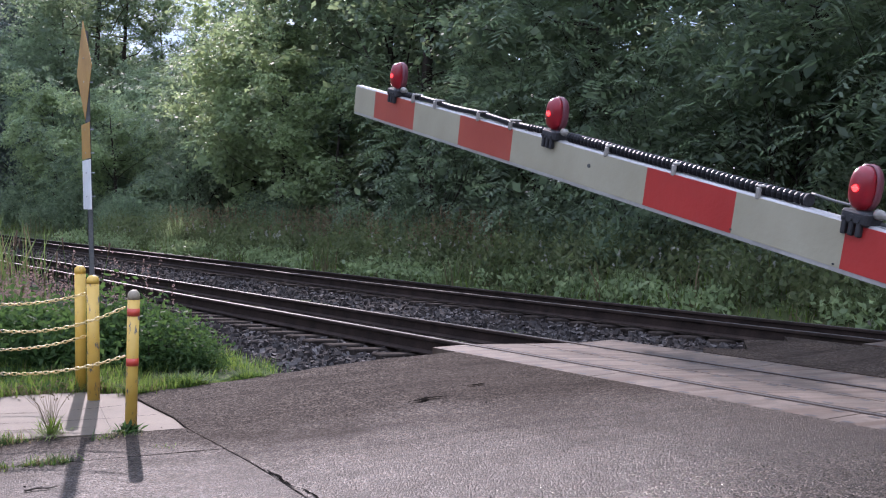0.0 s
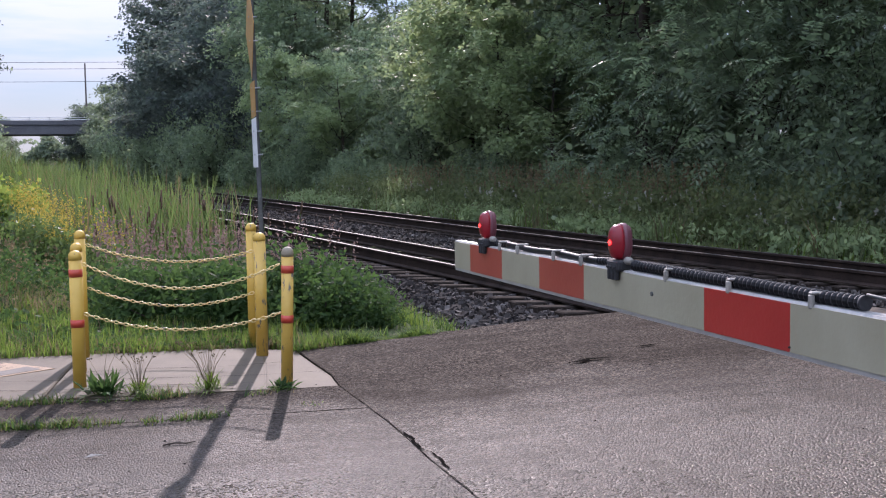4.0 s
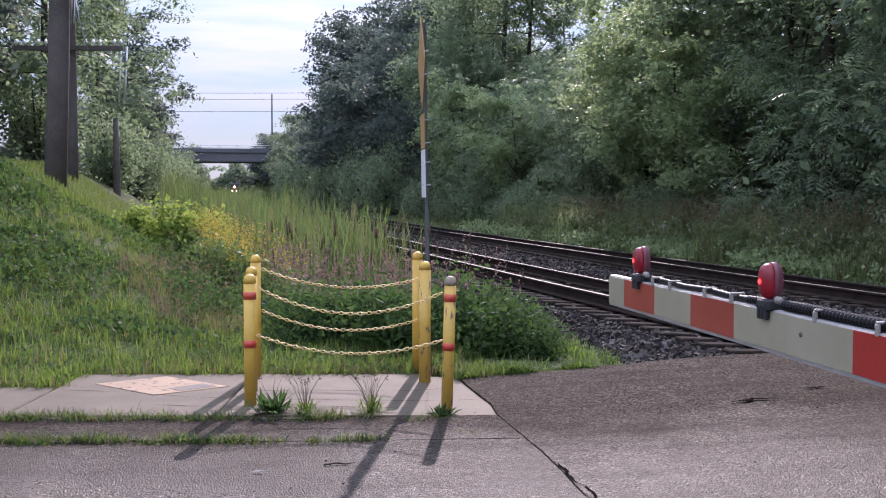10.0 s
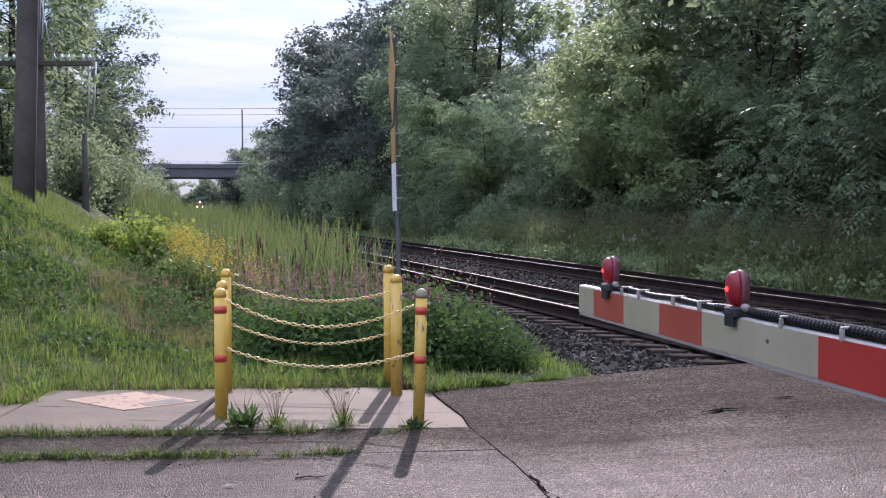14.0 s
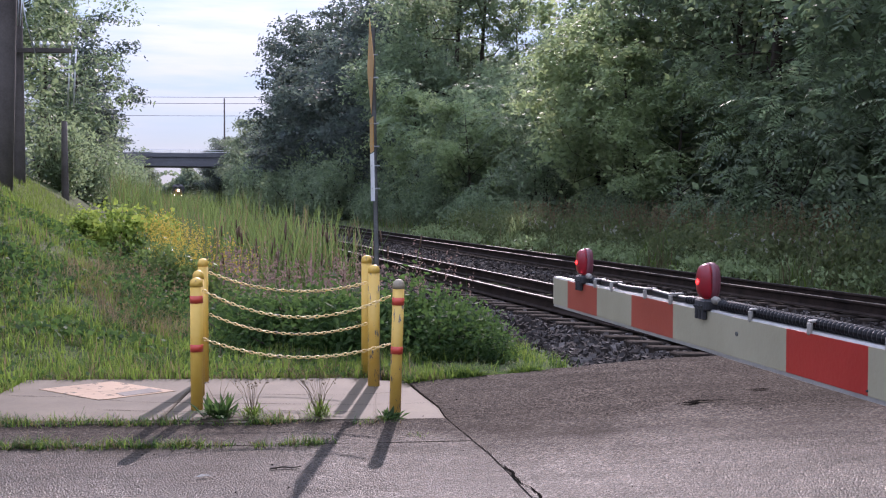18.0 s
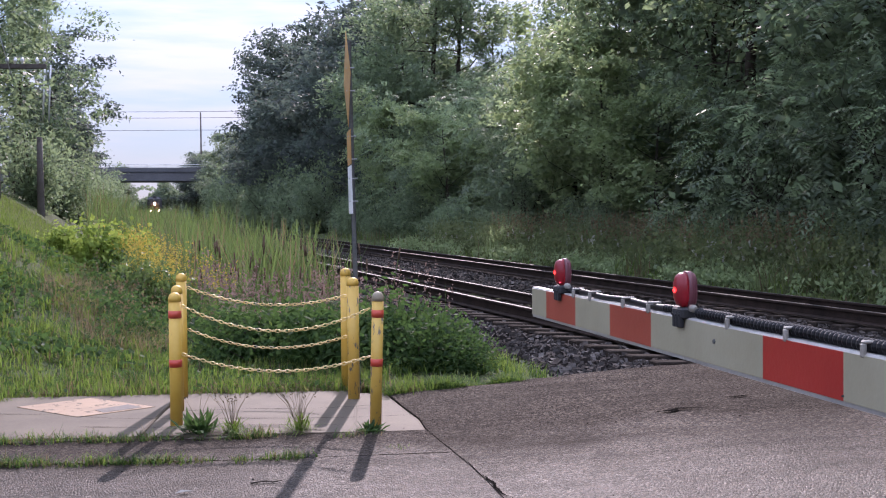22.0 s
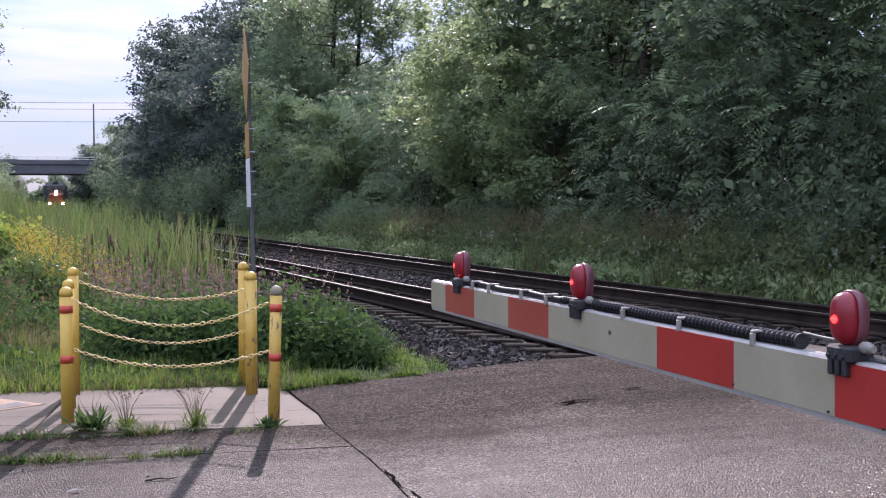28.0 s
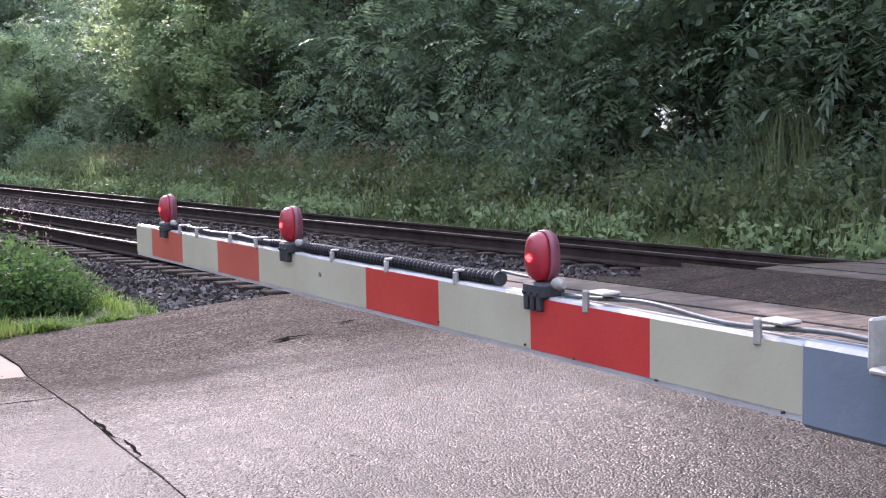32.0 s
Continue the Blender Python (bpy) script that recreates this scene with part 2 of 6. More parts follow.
def make_stone():
    """Crushed stone, each piece with its own shade of grey or brown."""
    n = Nodes("ballast_stone")
    geo = n.nt.nodes.new("ShaderNodeNewGeometry")
    fine, broad = n.noise(30, 3, 0.7, geo.outputs["Position"]), n.noise(0.8, 4, 0.6, geo.outputs["Position"])
    col = n.ramp(geo.outputs["Random Per Island"], [(0.0, (0.016, 0.015, 0.015)), (0.4, (0.045, 0.041, 0.039)), (0.7, (0.085, 0.074, 0.066)), (1.0, (0.17, 0.155, 0.145))])
    col = n.mix(n.ramp(broad, [(0.4, (0, 0, 0)), (0.7, (0.5, 0.5, 0.5))]), col, (0.05, 0.036, 0.028))
    return n.surface(n.mix(n.ramp(fine, [(0.4, (0, 0, 0)), (0.7, (0.6, 0.6, 0.6))]), col, (0.02, 0.018, 0.017)), 0.95, 0, n.bump(fine, 0.5, 0.004), 0.04)


STONE = make_stone()
BED = worn("ballast_bed_dark", (0.012, 0.011, 0.011), (0.05, 0.045, 0.042), 9, 0.95, 0, 34, 0.9, 0.03, True)
RAIL_SIDE = worn("rusty_rail_steel", (0.017, 0.0125, 0.0105), (0.042, 0.029, 0.023), 3, 0.85, 0.0, 40, 0.3, 0.08)
RAIL_HEAD = worn("polished_rail_head", (0.04, 0.036, 0.034), (0.085, 0.078, 0.073), 3, 0.6, 0.1, 30, 0.05, 0.16)
TIMBER = worn("creosoted_timber", (0.013, 0.010, 0.008), (0.05, 0.04, 0.033), 4, 0.95, 0, 30, 0.5, 0.04, True)
POLE_WOOD = worn("pole_wood", (0.066, 0.056, 0.05), (0.13, 0.112, 0.1), 1.4, 0.85, 0, 30, 0.5, 0.25)
BARK = worn("bark", (0.03, 0.024, 0.018), (0.075, 0.06, 0.048), 3, 0.9, 0, 20, 0.8, 0.2)
STEEL = worn("galvanised_steel", (0.32, 0.33, 0.34), (0.48, 0.49, 0.5), 5, 0.45, 0.75, 60, 0.1)
DARK_STEEL = worn("weathered_post_steel", (0.07, 0.075, 0.07), (0.15, 0.155, 0.15), 5, 0.6, 0.4, 50, 0.2)
BLACK = worn("black_rubber", (0.012, 0.012, 0.013), (0.03, 0.03, 0.032), 20, 0.7, 0, 80, 0.15)
WHITE_CLIP = worn("white_clip_plastic", (0.19, 0.178, 0.15), (0.29, 0.27, 0.235), 20, 0.55, 0, 90, 0.1)
BRIDGE_STEEL = worn("bridge_concrete", (0.09, 0.09, 0.1), (0.13, 0.13, 0.14), 0.5, 0.85, 0, 4, 0.2)


def chipped(name, paint_a, paint_b, under, amount, rough=0.5, stretch=(1, 1, 0.45), chip=11):
    """Paint with a chipped, stained coat."""
    n = Nodes(name)
    broad, chips, fine = n.noise(3.0, 4), n.noise(chip, 6, 0.7, None, stretch), n.noise(70, 3)
    col = n.mix(n.ramp(broad, [(0.35, (0, 0, 0)), (0.7, (1, 1, 1))]), paint_a, paint_b)
    edge = n.ramp(chips, [(amount, (0, 0, 0)), (amount + 0.03, (1, 1, 1))])
    return n.surface(n.mix(edge, col, under), n.math("ADD", n.math("MULTIPLY", edge, 0.25), rough), 0, n.bump(n.math("ADD", fine, edge), 0.25, 0.003))


SAND_PAINT = chipped("faded_orange_paint", (0.21, 0.135, 0.075), (0.29, 0.185, 0.105), (0.105, 0.082, 0.06), 0.57, 0.75, (1, 1, 1))
YELLOW = chipped("yellow_post_paint", (0.55, 0.33, 0.04), (0.64, 0.42, 0.08), (0.17, 0.14, 0.1), 0.625)
YELLOW_WORN = chipped("worn_yellow_post_paint", (0.53, 0.32, 0.045), (0.62, 0.41, 0.09), (0.12, 0.11, 0.095), 0.58, 0.5, (1, 1, 0.3), 23)
CAP_GREY = worn("grey_cap", (0.2, 0.17, 0.12), (0.34, 0.28, 0.18), 9, 0.6, 0, 60, 0.2)
RED_TAPE = chipped("red_reflective_tape", (0.50, 0.055, 0.03), (0.58, 0.09, 0.045), (0.5, 0.3, 0.1), 0.72, 0.4)
CHAIN = chipped("yellow_chain_paint", (0.62, 0.45, 0.16), (0.74, 0.58, 0.26), (0.3, 0.26, 0.2), 0.62, 0.45)
GATE_WHITE = chipped("cream_reflective_sheet", (0.295, 0.27, 0.185), (0.355, 0.33, 0.235), (0.3, 0.27, 0.2), 0.74, 0.42, (1, 1, 3))
GATE_RED = chipped("red_reflective_sheet", (0.34, 0.022, 0.018), (0.41, 0.033, 0.026), (0.6, 0.4, 0.34), 0.765, 0.38, (1, 1, 3))
GATE_RED_FADED = chipped("faded_red_sheet", (0.30, 0.05, 0.03), (0.36, 0.07, 0.042), (0.5, 0.3, 0.22), 0.74, 0.5, (1, 1, 3))
GATE_EDGE = worn("arm_aluminium_edge", (0.30, 0.29, 0.275), (0.44, 0.425, 0.405), 6, 0.5, 0.4, 60, 0.1)
GATE_GREY = chipped("grey_arm_bracket", (0.10, 0.122, 0.145), (0.15, 0.178, 0.205), (0.10, 0.07, 0.05), 0.70, 0.45)
SIGN_BACK = worn("yellow_sign_sheet", (0.34, 0.17, 0.03), (0.46, 0.26, 0.06), 4, 0.5, 0.1, 40, 0.1)
SIGN_WHITE = worn("white_sign_sheet", (0.62, 0.63, 0.64), (0.76, 0.77, 0.78), 4, 0.5, 0.1, 40, 0.1)

# wood leaves: lens veil is put into the colour as lifted, greyer tones
LEAF_A = leafy("leaves_veil_lifted", (0.052, 0.076, 0.062), (0.172, 0.215, 0.145), (0.5, 0.66, 0.3), 0.35, 0.5, (0.085, 0.116, 0.09), 0.16)
# backlit trees: their shade is put into a darker leaf colour
LEAF_DEEP = leafy("leaves_shade_dark", (0.04, 0.052, 0.056), (0.095, 0.112, 0.104), (0.20, 0.27, 0.18), 0.3, 0.55, None, 0.1)
# sunlight on the young trees and weeds is put into this brighter green
LEAF_B = leafy("leaves_sun_bright", (0.10, 0.145, 0.08), (0.24, 0.30, 0.15), (0.62, 0.76, 0.34), 0.9, 0.5, None, 0.2)
LEAF_FAR = leafy("leaves_distant", (0.07, 0.094, 0.074), (0.13, 0.16, 0.115), (0.40, 0.50, 0.26), 0.2, 0.6, (0.08, 0.102, 0.086), 0.12)
# undergrowth green, lifted and greyed to stand for veiling glare
LEAF_MID = leafy("leaves_veil_grey", (0.06, 0.084, 0.068), (0.16, 0.2, 0.13), (0.44, 0.6, 0.28), 0.5, 0.5, None, 0.14)
LEAF_LIME = leafy("leaves_lime", (0.10, 0.16, 0.03), (0.22, 0.30, 0.07), (0.5, 0.62, 0.12), 1.2, 0.62, None, 0.12)
WEED = leafy("weed_leaves", (0.05, 0.075, 0.035), (0.13, 0.15, 0.07), (0.34, 0.40, 0.15), 0.7, 0.6)
LEAF_BUSH = leafy("bush_leaves", (0.022, 0.048, 0.02), (0.06, 0.105, 0.036), (0.12, 0.22, 0.05), 2.0, 0.66, None, 0.15)
GRASS = leafy("grass_blades", (0.032, 0.064, 0.016), (0.128, 0.185, 0.045), (0.31, 0.45, 0.07), 1.1, 0.6, None, 0.14)
REED = leafy("reed_blades", (0.038, 0.068, 0.026), (0.115, 0.16, 0.06), (0.22, 0.33, 0.08), 0.5, 0.5)
DRY = leafy("dry_stalks", (0.10, 0.075, 0.045), (0.22, 0.17, 0.10), (0.25, 0.2, 0.1), 0.6, 0.7)
GOLD = leafy("goldenrod_bloom", (0.33, 0.25, 0.04), (0.48, 0.38, 0.07), (0.5, 0.4, 0.08), 1.5, 0.7)
PINK = leafy("loosestrife_bloom", (0.14, 0.10, 0.085), (0.27, 0.185, 0.165), (0.27, 0.19, 0.165), 1.5, 0.7)
PALE = leafy("pale_flower", (0.26, 0.26, 0.21), (0.4, 0.4, 0.33), (0.35, 0.35, 0.28), 2, 0.7)
CATTAIL = worn("cattail_head", (0.07, 0.04, 0.022), (0.12, 0.075, 0.042), 20, 0.9, 0, 120, 0.3)


def glowing(name, color, strength, base):
    n = Nodes(name)
    return n.surface(base, 0.25, 0, None, 0.5, Emission_Color=(*color, 1), Emission_Strength=strength)


def lens_glass(name, color):
    n = Nodes(name)
    wave = n.noise(26, 2, 0.5, None, (1, 1, 3))
    return n.surface(n.mix(wave, color, tuple(c * 0.7 for c in color)), 0.3, 0, n.bump(wave, 0.3, 0.003), 0.6,
                     Transmission_Weight=0.45, IOR=1.45)


LAMP_LENS = lens_glass("red_lamp_lens", (0.40, 0.025, 0.04))
LAMP_BODY = worn("dark_red_lamp_housing", (0.12, 0.036, 0.045), (0.18, 0.055, 0.066), 12, 0.4, 0, 80, 0.1)
LAMP_GLOW = glowing("lit_red_lamp", (1.0, 0.03, 0.02), 2.6, (0.8, 0.05, 0.04))
CONDUIT = worn("conduit_plastic", (0.005, 0.005, 0.006), (0.011, 0.011, 0.012), 6, 0.45, 0, 60, 0.1, 0.22)
HEADLIGHT = glowing("lit_headlight", (1.0, 0.62, 0.30), 22.0, (0.9, 0.85, 0.7))

# ---- building helpers ----


class Geo:
    """Collects vertices and faces for one mesh."""

    def __init__(self):
        self.v, self.f, self.mi, self.smooth = [], [], [], []

    def add(self, verts, faces, mi=0, smooth=False):
        o = len(self.v)
        self.v.extend(tuple(p) for p in verts)
        self.f.extend(tuple(i + o for i in f) for f in faces)
        self.mi.extend([mi] * len(faces))
        self.smooth.extend([smooth] * len(faces))

    def box(self, c, size, bevel=0.0, m=None, mi=0):
        hx, hy, hz = (s / 2 for s in size)
        b = min(bevel, hx * 0.9, hy * 0.9, hz * 0.9)
        if b <= 0:
            vs = [(x, y, z) for z in (-hz, hz) for y in (-hy, hy) for x in (-hx, hx)]
            fs = [(0, 2, 3, 1), (4, 5, 7, 6), (0, 1, 5, 4), (2, 6, 7, 3), (0, 4, 6, 2), (1, 3, 7, 5)]
        else:
            vs, fs = [], []
            oct_ = [(hx, hy - b), (hx - b, hy), (-hx + b, hy), (-hx, hy - b), (-hx, -hy + b), (-hx + b, -hy), (hx - b, -hy), (hx, -hy + b)]
            ins = [(math.copysign(abs(x) - b if abs(abs(x) - hx) < 1e-9 else abs(x), x), math.copysign(abs(y) - b if abs(abs(y) - hy) < 1e-9 else abs(y), y)) for x, y in oct_]
            for ring, z in ((ins, -hz), (oct_, -hz + b), (oct_, hz - b), (ins, hz)):
                vs.extend((x, y, z) for x, y in ring)
            for k in range(3):
                for i in range(8):
                    j = (i + 1) % 8
                    fs.append((k * 8 + i, k * 8 + j, k * 8 + 8 + j, k * 8 + 8 + i))
            fs.append(tuple(range(7, -1, -1)))
            fs.append(tuple(range(24, 32)))
        mm = (m or Matrix()) @ Matrix.Translation(c)
        self.add([mm @ Vector(p) for p in vs], fs, mi)

    def tube(self, path, radius, n=8, mi=0, cap=True, smooth=True):
        """A round bar along a path; radius a number or one for each point."""
        path = [Vector(p) for p in path]
        rad = radius if isinstance(radius, (list, tuple)) else [radius] * len(path)
        vs, fs = [], []
        up = Vector((0, 0, 1))
        for i, p in enumerate(path):
            d = (path[min(i + 1, len(path) - 1)] - path[max(i - 1, 0)]).normalized()
            a = d.cross(up)
            if a.length < 0.05:
                a = d.cross(Vector((1, 0, 0)))
            a.normalize()
            b = d.cross(a)
            for k in range(n):
                w = 2 * math.pi * k / n
                vs.append(p + (a * math.cos(w) + b * math.sin(w)) * rad[i])
        for i in range(len(path) - 1):
            for k in range(n):
                j = (k + 1) % n
                fs.append((i * n + k, i * n + j, (i + 1) * n + j, (i + 1) * n + k))
        self.add(vs, fs, mi, smooth)
        if cap:
            o = len(self.v) - len(vs)
            self.f.append(tuple(o + k for k in range(n))[::-1])
            self.f.append(tuple(o + (len(path) - 1) * n + k for k in range(n)))
            self.mi.extend([mi, mi])
            self.smooth.extend([False, False])

    def mesh(self, name, mats):
        me = bpy.data.meshes.new(name)
        me.from_pydata(self.v, [], self.f)
        for m in mats if isinstance(mats, (list, tuple)) else [mats]:
            me.materials.append(m)
        if len(me.polygons) == len(self.mi):
            me.polygons.foreach_set("material_index", self.mi)
            me.polygons.foreach_set("use_smooth", self.smooth)
        me.update()
        return me


def part(name, geo, mats, parent=None, label="", m=None):
    """Links a Geo (or a ready mesh) as one mesh object under its thing."""
    me = geo.mesh(name, mats) if isinstance(geo, Geo) else geo
    ob = new(name, me)
    if parent is not None:
        ob.parent = parent
    if m is not None:
        ob.matrix_basis = m
    return tagged(ob, label)


def thing(name, m, label, category, group="", kind=""):
    ob = new(name)
    ob.empty_display_size = 0.2
    ob.matrix_basis = m
    return tagged(ob, label, category, group, kind)


def soup(name, quads, mats, mi=None):
    """A mesh from a numpy array of quads (n, 4, 3) or triangles (n, 3, 3)."""
    quads = np.asarray(quads, dtype=np.float32)
    n, k = quads.shape[:2]
    me = bpy.data.meshes.new(name)
    me.vertices.add(n * k)
    me.vertices.foreach_set("co", quads.reshape(-1))
    me.loops.add(n * k)
    me.loops.foreach_set("vertex_index", np.arange(n * k, dtype=np.int32))
    me.polygons.add(n)
    me.polygons.foreach_set("loop_start", np.arange(0, n * k, k, dtype=np.int32))
    for m in mats if isinstance(mats, (list, tuple)) else [mats]:
        me.materials.append(m)
    if mi is not None:
        me.polygons.foreach_set("material_index", np.asarray(mi, dtype=np.int32))
    me.update(calc_edges=True)
    return me


def smoothstep(a, b, x):
    t = np.clip((np.asarray(x, dtype=float) - a) / (b - a), 0, 1)
    return t * t * (3 - 2 * t)


# ---- the plan: a frame along the tracks ----
EX, EY = -0.24, 0.971               # along the tracks
NX, NY = 0.971, 0.24                # across them, away from the camera
R1, R2, R3, R4 = 6.48, 7.985, 10.57, 12.075      # the four rails
ZR = 0.15                           # top of the first rail; the curve's inner rails lie lower
CANT = 0.085


def bend(s):
    """How far the curving tracks leave their straight line."""
    s = np.asarray(s, dtype=float)
    a = np.where(s < 60, (s - 5) ** 2 / 3300.0, 0.917 + (s - 60) * 0.0333 + (s - 60) ** 2 / 16000.0)
    return a + np.clip(s - 230, 0, 400) ** 2 / 9500.0


def grade(s):
    return 0.0036 * np.clip(np.asarray(s, dtype=float) - 18, 0, 400)


def place(s, q, z=0.0):
    w = q + float(bend(s))
    return Vector((EX * s + NX * w, EY * s + NY * w, z + float(grade(s))))


def to_track(x, y):
    s = EX * x + EY * y
    return s, NX * x + NY * y - bend(s)


ROAD_EDGE = 10.62                   # far edge of the asphalt


def road_z(x, y):
    s, q = to_track(x, y)
    up = ZR * smoothstep(1.6, 5.2, q)
    down = -CANT * smoothstep(R1, R2, q) + CANT * smoothstep(R2 + 0.6, R3 - 0.4, q) - CANT * smoothstep(R3, R4, q)
    return up + down - 0.1 * smoothstep(13.5, 18, q)


def bank(x, y):
    """The grassy bank beside the tracks and its ditch."""
    s, q = to_track(x, y)
    rise = 2.2 * smoothstep(9.6, 19.0, s + 0.12 * q) + 0.3 * smoothstep(19, 45, s)
    side = 1 - smoothstep(-3.4, 2.0, q)
    hump = 0.14 * np.exp(-((x + 7.5) / 3.0) ** 2 - ((y - 17) / 4.0) ** 2)
    return rise * side + hump


def edge_y(x):
    """The far edge of the paving: sidewalk, then the asphalt's ragged rim."""
    return np.interp(x, [-60, -3.1, -3.05, 0.2, 0.27, 1.48, 3.2, 4.5, 14, 60], [9.42, 9.42, 10.1, 10.1, 9.76, 10.0, 10.6, 10.95, 10.95, 10.95])


def ground_z(x, y):
    x, y = np.asarray(x, dtype=float), np.asarray(y, dtype=float)
    s, q = to_track(x, y)
    g = grade(s)
    ey = edge_y(x)
    off = smoothstep(0, 1.2, y - ey)
    ditch = -0.42 * smoothstep(1.0, 2.8, q) * (1 - smoothstep(3.6, 4.6, q)) * smoothstep(11.4, 13.5, y)
    bed = -0.16 * smoothstep(3.8, 5.0, q) * (1 - smoothstep(13.0, 14.0, q)) * smoothstep(0.0, 0.4, y - ey)
    far = smoothstep(14.5, 24, q) * 1.6
    wave = 0.05 * np.sin(x * 0.9 + 1.3 * np.sin(y * 0.7)) * np.sin(y * 1.1 + x * 0.3) * off * smoothstep(11.5, 16, y)
    rim = road_z(x, y) * (1 - smoothstep(0.0, 0.9, y - ey)) * (1 - smoothstep(3.3, 4.2, q))
    z = bank(x, y) * off + ditch + bed + far + g + wave + rim - 0.03
    return np.where(y < ey + 0.03, np.where(q < 13.2, np.minimum(z, road_z(x, y) - 0.06), z - 0.15), z)

# ---- ground, road and pavement ----


def build_ground():
    xs = np.concatenate([[-3000, -1200, -500, -250, -140, -90, -65], np.arange(-50, -4, 0.5), np.arange(-4, 4, 0.16), np.arange(4, 50.1, 0.5), [60, 80, 110, 160, 260, 500, 1200, 3000]])
    ys = np.concatenate([[-3000, -1000, -300, -120, -60, -30], np.arange(-18, 9.0, 1.0), np.arange(9.1, 11.6, 0.12),
                         np.arange(11.7, 70, 0.5), np.arange(72, 200, 4), np.arange(200, 420, 20), [500, 800, 1500, 3000]])
    gx, gy = np.meshgrid(xs, ys)
    gz = ground_z(gx, np.clip(gy, -200, 380))
    n, m = gx.shape
    me = bpy.data.meshes.new("ground")
    verts = np.stack([gx, gy, gz], -1).reshape(-1, 3)
    idx = np.arange(n * m).reshape(n, m)
    faces = np.stack([idx[:-1, :-1], idx[:-1, 1:], idx[1:, 1:], idx[1:, :-1]], -1).reshape(-1, 4)
    me.from_pydata(verts.tolist(), [], faces.tolist())
    me.materials.append(TURF)
    me.polygons.foreach_set("use_smooth", [True] * len(me.polygons))
    tagged(new("ground", me), "rough grass and soil on a bank beside the tracks", "ground", kind="structure")


def sheet(name, outline_rows, z_of, thick, mats, label, category, kind="structure", parent=None):
    """A paved slab: rows of (left, right) points, cut fine, its top on z_of and its edge going down by thick."""
    geo, cols = Geo(), len(outline_rows[0])
    vs = []
    for row in outline_rows:
        for x, y in row:
            vs.append((x, y, float(z_of(x, y))))
    n = len(vs)
    vs += [(x, y, z - thick) for x, y, z in vs]
    fs, rows = [], len(outline_rows)
    for r in range(rows - 1):
        for c in range(cols - 1):
            a = r * cols + c
            fs.append((a, a + 1, a + cols + 1, a + cols))
    rim = [c for c in range(cols)] + [r * cols + cols - 1 for r in range(1, rows)] + [(rows - 1) * cols + c for c in range(cols - 2, -1, -1)] + [r * cols for r in range(rows - 2, 0, -1)]
    for a, b in zip(rim, rim[1:] + rim[:1]):
        fs.append((b, a, a + n, b + n))
    geo.add(vs, fs)
    ob = part(name, geo, mats, parent)
    return tagged(ob, label, category, kind=kind)


CRACK = [(0.27, 9.74), (0.36, 9.2), (0.47, 8.62), (0.50, 8.18), (0.60, 7.6), (0.70, 7.05), (0.77, 6.55), (0.82, 6.1), (0.93, 5.4), (1.05, 4.4), (1.3, 2.5), (1.9, -2.0), (2.8, -18.0)]


def crack_x(y):
    ys, xs = [p[1] for p in CRACK][::-1], [p[0] for p in CRACK][::-1]
    return float(np.interp(y, ys, xs))


